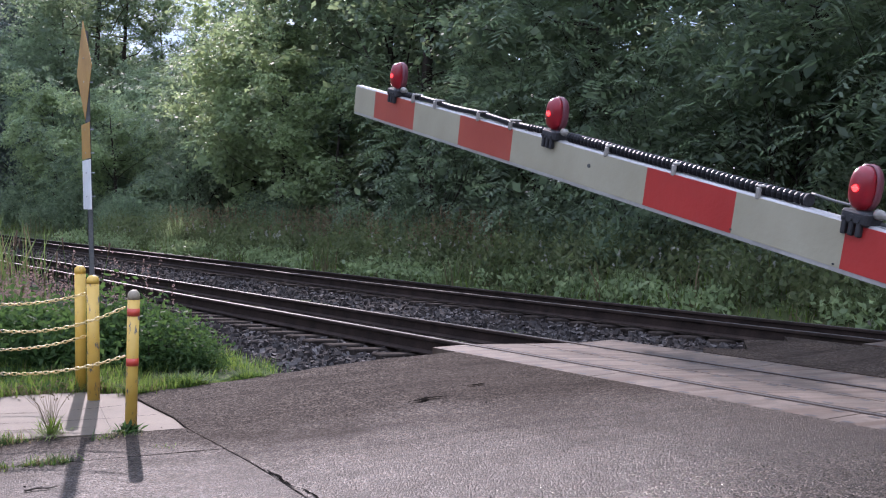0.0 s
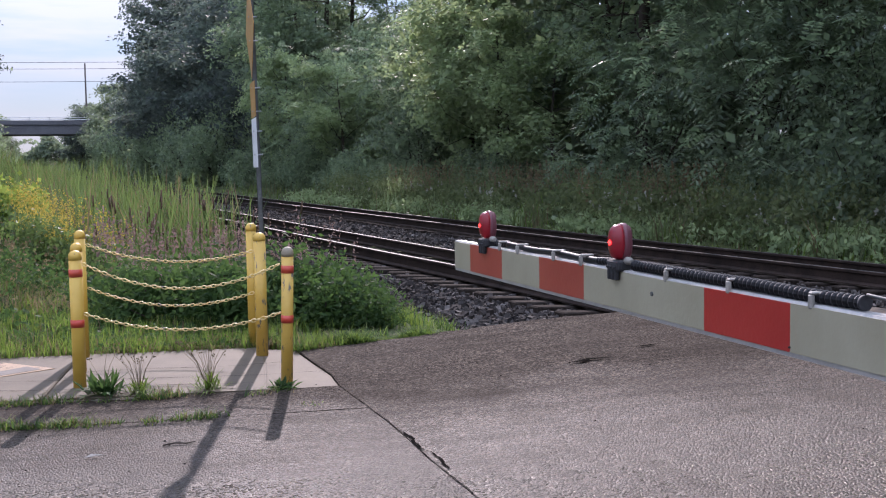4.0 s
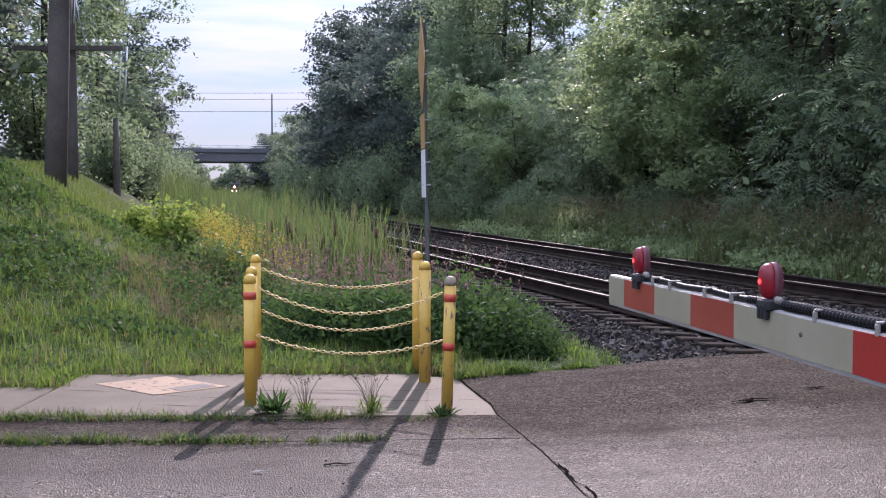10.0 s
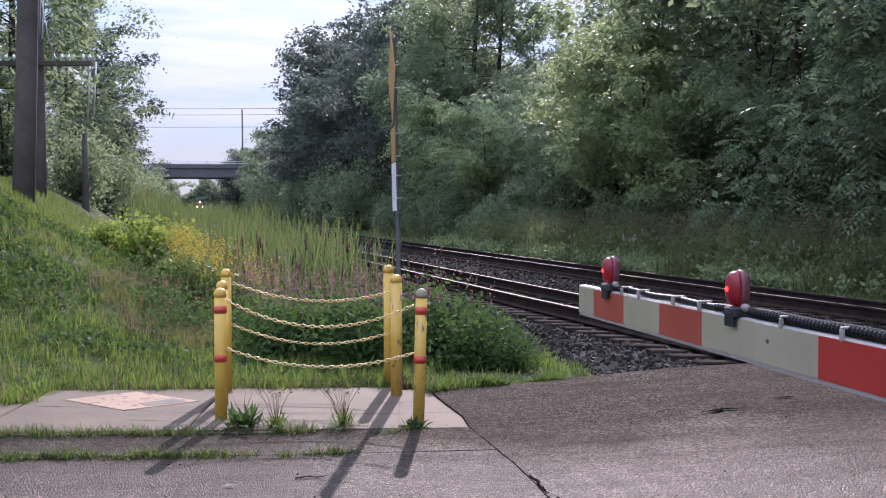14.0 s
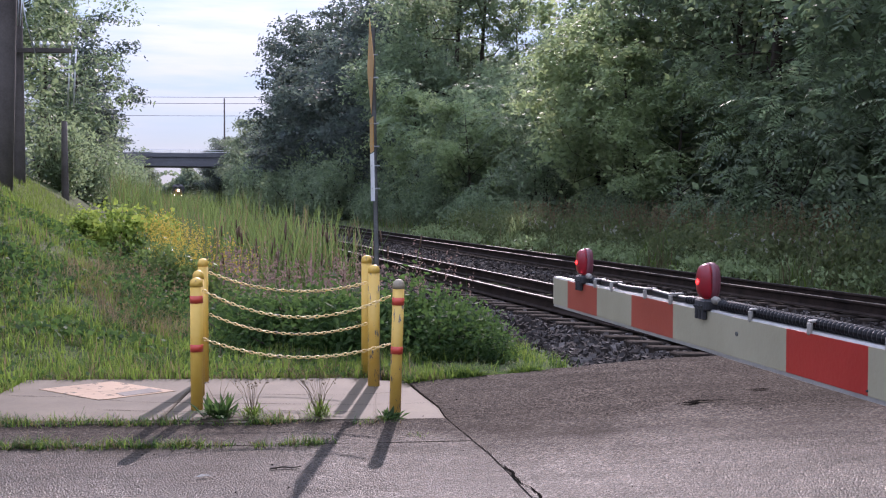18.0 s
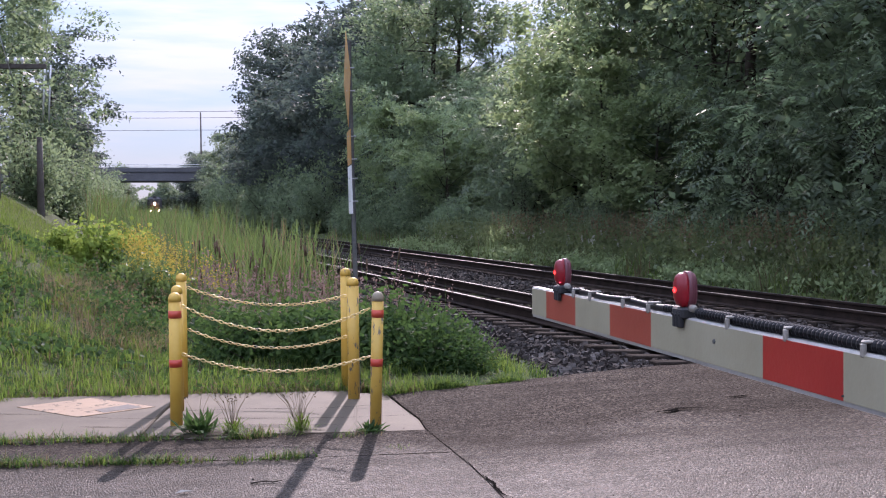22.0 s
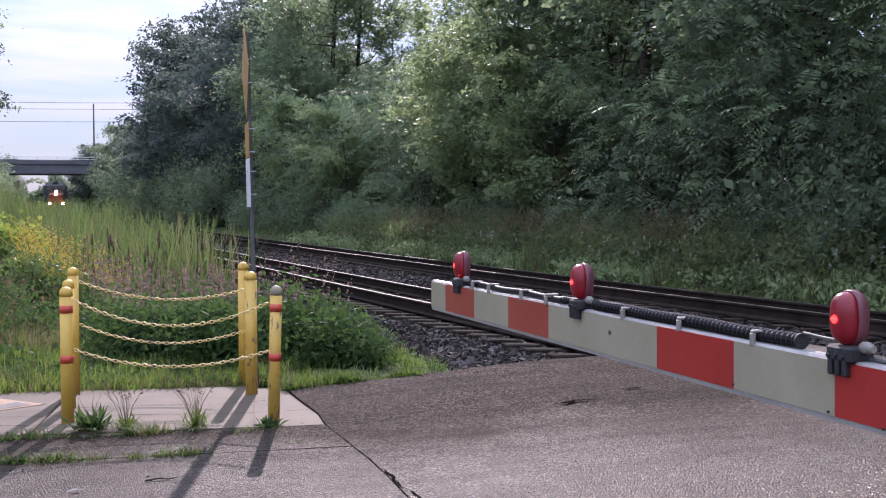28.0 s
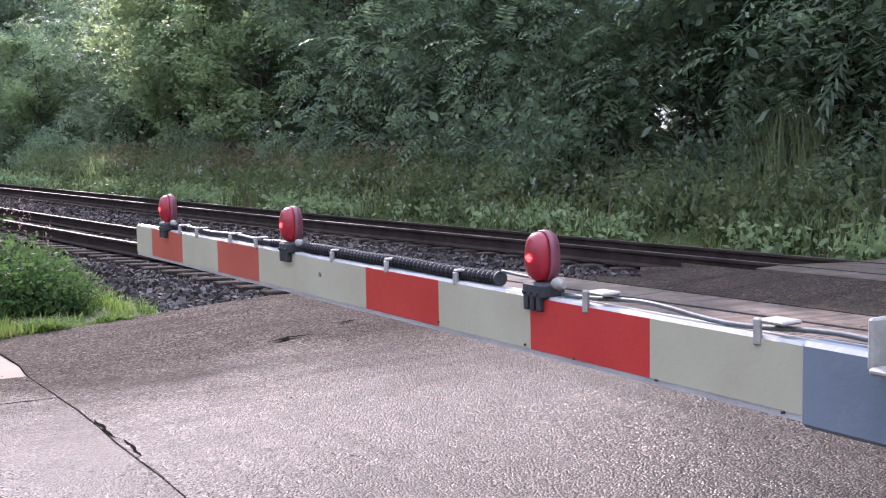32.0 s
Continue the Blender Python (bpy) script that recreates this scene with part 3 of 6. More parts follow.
def build_paving():
    # newer asphalt of the crossing approach, up to the first rail's field panel
    rows = []
    for y in list(np.arange(-18, 4, 1.0)) + list(np.arange(4, 9.7, 0.22)) + [9.7]:
        right = (R1 - 0.48 - NY * y) / NX
        left = crack_x(y) + 0.0012
        rows.append([(left + (right - left) * k / 18, y) for k in range(19)])
    rnd = random.Random(8)
    for j in range(1, 7):
        row = []
        for k in range(19):
            x = 0.29 + (3.25 - 0.29) * (k / 18) ** 0.9
            y = 9.7 + (float(edge_y(x)) - 9.7) * j / 6
            right = (R1 - 0.48 - NY * y) / NX
            x = 0.29 + (right - 0.29) * (k / 18) ** 0.9
            row.append((x, y + (rnd.uniform(-0.035, 0.035) if j == 6 else 0)))
        rows.append(row)
    sheet("road", rows, road_z, 0.25, ASPHALT, "worn dark grey asphalt road rising to the tracks", "road")
    # older carriageway on the near side of the seam
    rows = []
    for y in list(np.arange(-18, 4, 1.5)) + list(np.arange(4, 7.3, 0.3)) + [7.41]:
        rows.append([(-60 + (crack_x(y) - 0.0012 + 60) * (k / 12) ** 0.3, y) for k in range(13)])
    sheet("road_old", rows, lambda x, y: road_z(x, y) - 0.004, 0.25, OLD_ASPHALT, "older cracked grey asphalt carriageway", "road")
    # gutter strip between the carriageway and the walk
    rows = []
    for y in (7.414, 7.6, 7.8, 8.0, 8.19):
        rows.append([(-60 + (crack_x(y) - 0.002 + 60) * (k / 14) ** 0.3, y) for k in range(15)])
    sheet("gutter_strip", rows, lambda x, y: road_z(x, y) - 0.001, 0.25, OLD_ASPHALT, "narrow strip of old asphalt between grass seams", "gutter")
    rows = []
    for y0, y1, xr in ((7.40, 7.425, -1.5), (8.15, 8.185, -0.8)):
        rows = [[(x, y + 0.02 * math.sin(x * 5 + y * 9) + (0.016 * math.sin(x * 31) + 0.012 * math.sin(x * 57 + 1)) * (1 if y == y1 else -1)) for x in np.linspace(-9, xr, 90)] for y in (y0, y1)]
        sheet("seam_soil", rows, lambda x, y: 0.006, 0.05, SOIL, "dark soil caught in a seam of the pavement", "soil")
    # asphalt between the tracks and behind them
    rows = []
    for s in list(np.arange(-30, 6, 2.0)) + [6.6, 7.4, 8.0, 8.5]:
        rows.append([tuple(place(s + 0.25 * math.sin(k * 2.1), R2 + 0.62 + (R3 - R2 - 1.24) * k / 6)[:2]) for k in range(7)])
    sheet("road_between_tracks", rows, lambda x, y: road_z(x, y), 0.25, ASPHALT, "dark asphalt infill between the two tracks", "road")
    rows = []
    for s in list(np.arange(-30, 4, 2.0)) + [5.0, 6.0, 6.9]:
        rows.append([tuple(place(s, R4 + 0.62 + 14 * k / 6)[:2]) for k in range(7)])
    sheet("road_beyond", rows, lambda x, y: road_z(x, y), 0.25, ASPHALT, "asphalt road going on behind the tracks", "road")
    # sidewalk slabs
    walk_ = thing("sidewalk", Matrix(), "weathered concrete sidewalk with cracks and grassy joints", "sidewalk", kind="structure")
    joints = [-12.2, -10.6, -9.1, -7.6, -6.1, -4.6, -3.08, -1.55, -0.02]
    for a, b in zip(joints, joints[1:] + [0.0]):
        if b <= a:
            continue
        far = 10.12 if a > -3.2 else 9.45
        g = Geo()
        end = 0.01 if b < -0.5 else 0.002
        g.box(((a + 0.01 + b - end) / 2, (8.2 + far) / 2, -0.085), (b - end - a - 0.01, far - 8.2, 0.2), 0.012 if b < -0.5 else 0.002)
        part("slab", g, CONCRETE, walk_)
    g = Geo()
    top = [(-0.024, 8.2, 0.0)] + [(crack_x(y) - 0.002, y, 0.0) for y in (8.2, 8.4, 8.62, 8.9, 9.2, 9.5, 9.74)] + [(0.25, 9.95, 0), (-0.024, 9.97, 0.0)]
    top = [(x, y, 0.013) for x, y, z in top]
    k = len(top)
    g.add(top + [(x, y, -0.2) for x, y, z in top], [tuple(range(k))] + [(j, i, i + k, j + k) for i, j in zip(range(k), list(range(1, k)) + [0])])
    part("slab", g, CONCRETE, walk_)
    # the faded painted diamond, and the dark repair on it
    g = Geo()
    for pts, z in (([(-2.80, 9.58), (-2.18, 9.04), (-1.66, 9.45), (-2.30, 9.98)], 0.0195),):
        g.add([(x, y, z) for x, y in pts] + [(x, y, z - 0.004) for x, y in pts], [(0, 1, 2, 3), (0, 4, 5, 1), (1, 5, 6, 2), (2, 6, 7, 3), (3, 7, 4, 0)])
    tagged(part("painted_diamond", g, SAND_PAINT), "faded orange diamond painted on the sidewalk", "road marking", kind="structure")
    g = Geo()
    pts = [(-2.12, 9.34), (-2.02, 9.21), (-1.76, 9.43), (-1.90, 9.58)]
    g.add([(x, y, 0.0222) for x, y in pts] + [(x, y, 0.016) for x, y in pts], [(0, 1, 2, 3), (0, 4, 5, 1), (1, 5, 6, 2), (2, 6, 7, 3), (3, 7, 4, 0)])
    tagged(part("cement_patch", g, PATCH), "grey cement patch on the sidewalk paint", "patch", kind="structure")


def ribbon_crack(name, pts, width, z_add, label, seed):
    """A crack: an uneven near-black ribbon just proud of the paving, painted for its shaded gap."""
    rnd = random.Random(seed)
    fine = []
    for (x0, y0), (x1, y1) in zip(pts, pts[1:]):
        k = max(2, int(math.hypot(x1 - x0, y1 - y0) / 0.022))
        fine += [(x0 + (x1 - x0) * i / k, y0 + (y1 - y0) * i / k) for i in range(k)]
    fine.append(pts[-1])
    geo, vs = Geo(), []
    for i, (x, y) in enumerate(fine):
        a, b = fine[max(i - 1, 0)], fine[min(i + 1, len(fine) - 1)]
        d = Vector((b[0] - a[0], b[1] - a[1], 0)).normalized()
        n = Vector((-d.y, d.x, 0))
        w = width * (0.7 + 0.3 * math.sin(i * 0.21) + rnd.uniform(-0.2, 0.2)) * min(1.0, 0.12 + 0.16 * i, 0.12 + 0.16 * (len(fine) - 1 - i))
        c = Vector((x, y, 0)) + n * (rnd.uniform(-0.14, 0.14) + 0.4 * math.sin(i * 0.27) + 0.25 * math.sin(i * 0.83)) * width
        for k in (-1, 1):
            p = c + n * k * w / 2
            vs.append((p.x, p.y, float(road_z(p.x, p.y)) + z_add))
    geo.add(vs, [(2 * i, 2 * i + 1, 2 * i + 3, 2 * i + 2) for i in range(len(fine) - 1)])
    tagged(part(name, geo, ASPHALT_BLACK), label, "crack", kind="structure")


# ---- tracks ----
RAIL = [(-0.075, -0.185), (0.075, -0.185), (0.075, -0.172), (0.012, -0.148), (0.009, -0.05), (0.036, -0.036), (0.036, -0.008), (0.026, 0.0), (-0.026, 0.0), (-0.036, -0.008), (-0.036, -0.036), (-0.009, -0.05), (-0.012, -0.148), (-0.075, -0.172)]
RAIL_Z = {R1: ZR, R2: ZR - CANT, R3: ZR, R4: ZR - CANT}


def build_track(name, qa, qb, label, s_panels, tie_range):
    track = thing(name, Matrix(), label, "railway track", "railway tracks", "structure")
    steps = list(np.arange(-60, 100, 2.0)) + list(np.arange(100, 345, 8.0))
    for q in (qa, qb):
        geo, vs, k = Geo(), [], len(RAIL)
        for s in steps:
            for dq, dz in RAIL:
                vs.append(place(s, q + dq, RAIL_Z[q] + dz))
        fs, head = [], []
        for i in range(len(steps) - 1):
            for j in range(k):
                (head if j == 7 else fs).append((i * k + j, i * k + (j + 1) % k, (i + 1) * k + (j + 1) % k, (i + 1) * k + j))
        geo.add(vs, fs)
        geo.f += head
        geo.mi += [1] * len(head)
        geo.smooth += [False] * len(head)
        part("rail", geo, [RAIL_SIDE, RAIL_HEAD], track)
    tilt = math.atan2(-CANT, qb - qa)
    g = Geo()
    g.box((0, 0, -0.09), (2.6 if qa == R1 else 2.2, 0.22, 0.18), 0.015)
    tie = g.mesh("tie", TIMBER)
    rnd = random.Random(len(name))
    s = tie_range[0]
    while s < tie_range[1]:
        p = place(s, (qa + qb) / 2 + rnd.uniform(-0.04, 0.04), ZR - CANT / 2 - 0.212)
        m = Matrix.Translation(p) @ Matrix.Rotation(math.atan2(NY, NX) + rnd.uniform(-0.02, 0.02), 4, "Z") @ Matrix.Rotation(-tilt, 4, "Y")
        part("tie", tie, None, track, m=m)
        s += 0.53
    # crossing panels, each a slab between or beside the rails
    for q0, q1, in ((qa - 0.47, qa - 0.052), (qa + 0.10, (qa + qb) / 2 - 0.012), ((qa + qb) / 2 + 0.012, qb - 0.10), (qb + 0.052, qb + 0.60)):
        s1 = s_panels
        while s1 > -16:
            s0 = s1 - 2.43
            g, vs = Geo(), []
            for dz in (0.0, -0.2):
                for s, q in ((s0 + 0.008, q0), (s1 - 0.008, q0), (s1 - 0.008, q1), (s0 + 0.008, q1)):
                    p = place(s, q)
                    w = (q - qa) / (qb - qa)
                    p.z = ZR - CANT * min(max(w, 0), 1) + dz - 0.006
                    vs.append(p)
            g.add(vs, [(0, 1, 2, 3), (0, 4, 5, 1), (1, 5, 6, 2), (2, 6, 7, 3), (3, 7, 4, 0)])
            for k in range(8):
                for e in (0.13, 0.87):
                    s, q = s0 + (k + 0.5) * 2.43 / 8, q0 + (q1 - q0) * e
                    p = place(s, q)
                    w = (q - qa) / (qb - qa)
                    p.z = ZR - CANT * min(max(w, 0), 1) - 0.0035
                    a, b = Vector((EX, EY, 0)) * 0.045, Vector((NX, NY, 0)) * 0.022
                    g.add([p - a - b, p + a - b, p + a + b, p - a + b], [(0, 3, 2, 1)], 1)
            part("crossing_panel", g, [PANEL_CONCRETE, BLACK], track)
            s1 = s0


def build_ballast():
    geo, vs, fs = Geo(), [], []
    prof = [(3.7, -0.36), (4.6, -0.26), (5.5, -0.12), (R1 - 0.2, -0.115), (R2 + 0.2, -0.2), (9.1, -0.18), (R3 - 0.3, -0.115), (R4 + 0.3, -0.2), (13.0, -0.2), (14.0, -0.36)]
    steps = [8.4] + list(np.arange(9, 60, 0.6)) + list(np.arange(60, 345, 6))
    for s in steps:
        for q, z in prof:
            jit = 0.02 * math.sin(s * 5.1 + q * 7)
            vs.append(place(s, q, z + jit - (0.1 if s < 8.6 else 0)))
    k = len(prof)
    fs = [(i * k + j, (i + 1) * k + j, (i + 1) * k + j + 1, i * k + j + 1)[::-1] for i in range(len(steps) - 1) for j in range(k - 1)]
    geo.add(vs, fs)
    tagged(part("ballast_bed", geo, BED), "bed of grey crushed stone under the tracks", "ballast", kind="structure")
    # loose stones: squashed, chipped cubes
    rng = np.random.default_rng(5)
    base = np.array([(x, y, z) for z in (-1, 1) for y in (-1, 1) for x in (-1, 1)], float)
    quads = np.array([(0, 2, 3, 1), (4, 5, 7, 6), (0, 1, 5, 4), (2, 6, 7, 3), (0, 4, 6, 2), (1, 3, 7, 5)])
    out = []
    pq, pz = [p[0] for p in prof], [p[1] for p in prof]

    def strew(n, s0, s1, q0, q1, size):
        s = s0 + (s1 - s0) * rng.random(n) ** 1.4
        q = rng.uniform(q0, q1, n)
        w = q + bend(s)
        c = np.stack([EX * s + NX * w, EY * s + NY * w, np.interp(q, pq, pz) + grade(s) + rng.uniform(-0.012, 0.03, n)], -1)
        sz = size * rng.uniform(0.55, 1.3, (n, 1, 1)) * rng.uniform(0.6, 1.1, (n, 1, 3))
        v = base[None] * sz * rng.uniform(0.55, 1.1, (n, 8, 3))
        a, b = rng.uniform(0, 6.28, n), rng.uniform(-0.9, 0.9, n)
        ca, sa, cb, sb = np.cos(a)[:, None], np.sin(a)[:, None], np.cos(b)[:, None], np.sin(b)[:, None]
        x, y, z = v[..., 0], v[..., 1] * cb - v[..., 2] * sb, v[..., 1] * sb + v[..., 2] * cb
        v = np.stack([x * ca - y * sa, x * sa + y * ca, z], -1) + c[:, None]
        out.append(v[:, quads].reshape(-1, 4, 3))

    strew(9000, 8.6, 26, 3.95, R1 - 0.1, 0.034)
    strew(3000, 20, 60, 4.0, R1 - 0.1, 0.045)
    strew(3000, 9.5, 40, R1 + 0.12, R2 - 0.1, 0.036)
    strew(7000, 8.2, 45, R2 + 0.12, R3 - 0.1, 0.036)
    strew(2600, 10.2, 19, 4.25, 5.3, 0.038)
    strew(1500, 8.2, 40, R4 + 0.12, 13.8, 0.036)
    tagged(new("ballast_stones", soup("ballast_stones", np.concatenate(out), STONE)), "loose grey and brown crushed ballast stones", "ballast", kind="stuff")


build_ground()
build_paving()
build_track("track_near", R1, R2, "near railway track with shiny rails on timber ties", 9.9, (9.9, 62))
build_track("track_far", R3, R4, "far railway track with rusty rails and crossing panels", 7.6, (7.7, 60))
build_ballast()
ribbon_crack("pavement_seam", CRACK[:-3], 0.0048, 0.004, "dark open seam between old and new asphalt", 3)
ribbon_crack("pavement_seam", [(0.745, 6.72), (0.79, 6.5), (0.815, 6.3), (0.86, 6.12), (0.90, 5.8)], 0.018, 0.006, "broken dark stretch of the pavement seam", 4)
ribbon_crack("asphalt_slit", [(2.154, 8.075), (2.25, 8.105), (2.36, 8.15), (2.43, 8.18), (2.49, 8.19), (2.55, 8.165)], 0.058, 0.012, "short dark slit in the asphalt", 5)
ribbon_crack("asphalt_slit", [(2.80, 8.48), (2.93, 8.53), (3.04, 8.57)], 0.045, 0.010, "faint dark slit in the asphalt", 6)

for pts in ([(-3.0, 9.28), (-2.4, 9.2), (-1.9, 8.95), (-1.2, 8.86), (-0.5, 8.8), (0.1, 8.72), (0.42, 8.7)], [(-1.5, 9.22), (-0.9, 9.26), (-0.3, 9.2), (0.25, 9.22)], [(-2.1, 8.62), (-1.5, 8.52), (-0.8, 8.55), (-0.1, 8.45)],
            [(-4.5, 8.75), (-3.9, 8.7), (-3.2, 8.62)]):
    ribbon_crack("sidewalk_crack", pts, 0.010, 0.0185, "thin dark crack across the sidewalk", len(pts))
for pts in ([(-1.2, 6.85), (-0.6, 7.0), (-0.1, 7.06), (0.3, 7.1)], [(-3.4, 6.4), (-2.6, 6.55), (-1.9, 6.6), (-1.2, 6.75)], [(-0.9, 6.2), (-0.2, 6.28), (0.4, 6.3)], [(-1.5, 5.7), (-0.6, 5.75), (0.3, 5.85)]):
    ribbon_crack("road_crack", pts, 0.009, -0.008, "thin dark crack in the old asphalt", len(pts) + 7)
ribbon_crack("gutter_seam", [(-0.7, 7.41), (-0.3, 7.412), (0.1, 7.41), (0.6, 7.41)], 0.010, 0.006, "thin dark seam beside the gutter strip", 21)
for x, y in ((9.9, 14.0), (10.9, 12.9)):
    g = Geo()
    g.box((0, 0, 0.03), (0.15, 0.1, 0.12), 0.02)
    tagged(part("marker_block", g, WHITE_CLIP, None, "", pose(x, y, float(ground_z(x, y)), 0, 0, 20)), "small whitewashed concrete block in the grass", "block")



def build_litter():
    """A dead leaf, a twig and crumbs of asphalt on the old carriageway."""
    g = Geo()
    g.add([(-0.06, 0, 0.004), (-0.01, 0.022, 0.016), (0.06, 0.004, 0.006), (0.0, -0.02, 0.012)], [(0, 3, 2, 1)])
    tagged(part("fallen_leaf", g, WHITE_CLIP, None, "", pose(-0.98, 6.55, 0.0, 0, 0, 20)), "pale dried leaf lying on the asphalt", "leaf")
    g = Geo()
    g.tube([(0, 0, 0.006), (0.07, 0.012, 0.012), (0.13, 0.0, 0.007), (0.19, 0.02, 0.01)], [0.006, 0.005, 0.004, 0.002], 6)
    g.tube([(0.07, 0.012, 0.012), (0.1, 0.04, 0.01)], [0.004, 0.002], 5)
    tagged(part("twig", g, BARK, None, "", pose(-0.62, 6.72, 0.0, 0, 0, 8)), "short dark twig lying on the asphalt", "twig")
    rnd = random.Random(31)
    g = Geo()
    for k in range(45):
        x, y = rnd.uniform(-2.5, 3.2), rnd.uniform(5.6, 9.0)
        r = rnd.uniform(0.003, 0.0065)
        g.box((x, y, float(road_z(x, y)) + r * 0.5), (r * 2, r * 1.5, r), r * 0.3, None)
    tagged(part("asphalt_crumbs", g, ASPHALT_BLACK), "dark loose crumbs of asphalt on the road", "gravel", kind="stuff")


build_litter()

# ---- bollards, chains and sign ----


def bollard(name, x, y, h, r, paint, cap, bands, label, lean=0.0):
    ob = thing(name, pose(x, y, 0.0, 0, lean, 0), label, "bollard", "yellow bollards")
    g = Geo()
    g.tube([(0, 0, -0.05), (0, 0, h - 0.03)], r, 20)
    part("post", g, paint, ob)
    g = Geo()
    rr = [r * 1.03, r * 1.03, r * 0.99, r * 0.82, r * 0.48, 0.004]
    zz = [h - 0.045, h - 0.018, h - 0.006, h + 0.010, h + 0.022, h + 0.026]
    g.tube([(0, 0, z) for z in zz], rr, 20)
    part("cap", g, cap, ob, "" if cap is paint else "grey weathered cap")
    for z in bands:
        g = Geo()
        g.tube([(0, 0, z - 0.028), (0, 0, z + 0.028)], r + 0.0025, 20)
        part("reflective_band", g, RED_TAPE, ob, "red reflective tape band")
    return ob


bollard("bollard", -1.35, 8.616, 0.985, 0.0465, YELLOW, YELLOW, (0.847, 0.481), "yellow steel bollard with two red bands at the road edge")
bollard("bollard", -1.435, 9.25, 1.0, 0.045, YELLOW, YELLOW, (), "yellow steel bollard half hidden behind another")
bollard("bollard", -1.512, 9.98, 1.06, 0.045, YELLOW, YELLOW, (), "plain yellow steel bollard beside the grass")
bollard("bollard", 0.135, 8.408, 0.985, 0.043, YELLOW_WORN, CAP_GREY, (0.848, 0.486), "worn yellow bollard with two red bands and grey cap", 1.6)
bollard("bollard", -0.032, 9.69, 1.02, 0.05, YELLOW_WORN, YELLOW, (), "scraped yellow steel bollard with bare patches")
bollard("bollard", -0.10, 10.22, 1.075, 0.046, YELLOW, YELLOW, (), "yellow steel bollard half behind another")


def chain(a, b, sag, label):
    a, b = Vector(a), Vector(b)
    ob = thing("chain", Matrix.Translation(a), label, "chain", "yellow chains")
    n = int((b - a).length * 1.02 / 0.036)
    g = Geo()
    pts = [a.lerp(b, i / n) - Vector((0, 0, sag * 4 * (i / n) * (1 - i / n))) - a for i in range(n + 1)]
    for i in range(n):
        p, q = pts[i], pts[i + 1]
        d = (q - p).normalized()
        c = (p + q) / 2
        side = d.cross(Vector((0, 0, 1))).normalized()
        up = side.cross(d)
        w = side if i % 2 else up
        w = (w + (up if i % 2 else side) * 0.5).normalized()
        loop = [c + d * 0.0245 * math.cos(t) + w * 0.0125 * math.sin(t) for t in [k * math.pi / 4 for k in range(9)]]
        g.tube(loop, 0.0036, 5, 0, False)
    part("linked_chain", g, CHAIN, ob)


chain((-1.30, 8.61, 0.915), (0.10, 8.42, 0.885), 0.18, "sagging yellow painted chain between two bollards")
chain((-1.30, 8.61, 0.55), (0.10, 8.42, 0.53), 0.12, "low yellow painted chain between two bollards")
chain((-1.46, 9.98, 0.963), (-0.09, 9.74, 0.89), 0.115, "upper yellow chain between the rear bollards")
chain((-1.46, 9.98, 0.60), (-0.09, 9.74, 0.54), 0.13, "lower yellow chain between the rear bollards")


def build_sign():
    ob = thing("road_sign", pose(0.008, 10.08, 0, 0, -1.0, 0), "edge-on yellow diamond road sign on a steel post", "road sign")
    g = Geo()
    for dx in (-0.018, 0.018):
        g.box((dx, 0.012, 1.5), (0.006, 0.03, 3.2), 0.002)
    g.box((0, 0.0, 1.5), (0.042, 0.006, 3.2), 0.002)
    part("post", g, DARK_STEEL, ob)
    turn = pose(0, 0, 0, 0, 0, 94.5)
    for name, kind, z, w, h, mat, lab in (("diamond_plate", 1, 2.765, 0.595, 0.595, SIGN_BACK, "yellow diamond plate"), ("small_plate", 0, 2.165, 0.46, 0.30, SIGN_BACK, "small yellow plate"),
                                         ("white_plate", 0, 1.795, 0.46, 0.42, SIGN_WHITE, "white rectangular plate")):
        g = Geo()
        m = turn @ pose(0, 0.022, z, 0, 45 if kind else 0, 0)
        g.box((0, 0, 0), (w, 0.004, h), 0.001, m)
        pl = part(name, g, mat, ob, lab)
        for dz in (-0.1, 0.1):
            b = Geo()
            b.tube([turn @ Vector((0, 0.03, z + dz)), turn @ Vector((0, -0.045, z + dz))], 0.007, 6)
            part("bolt", b, STEEL, pl)


build_sign()

# ---- the crossing gate ----
PIVOT = Vector((1.539, 0.592, 1.184))
ARM_AZ = 98.08
STRIPE = 0.4064
S9 = 0.90                            # from the pivot to the first sheet


def arm_x(k):
    """Distance from the pivot of stripe edge k, counted from the tip."""
    return S9 + (9 - k) * STRIPE


gate_arm = thing("crossing_gate", pose(*PIVOT, 0, -11.8, ARM_AZ), "red and cream striped crossing gate arm with red lamps", "crossing gate")


ARM_H = 0.139                        # height of the arm


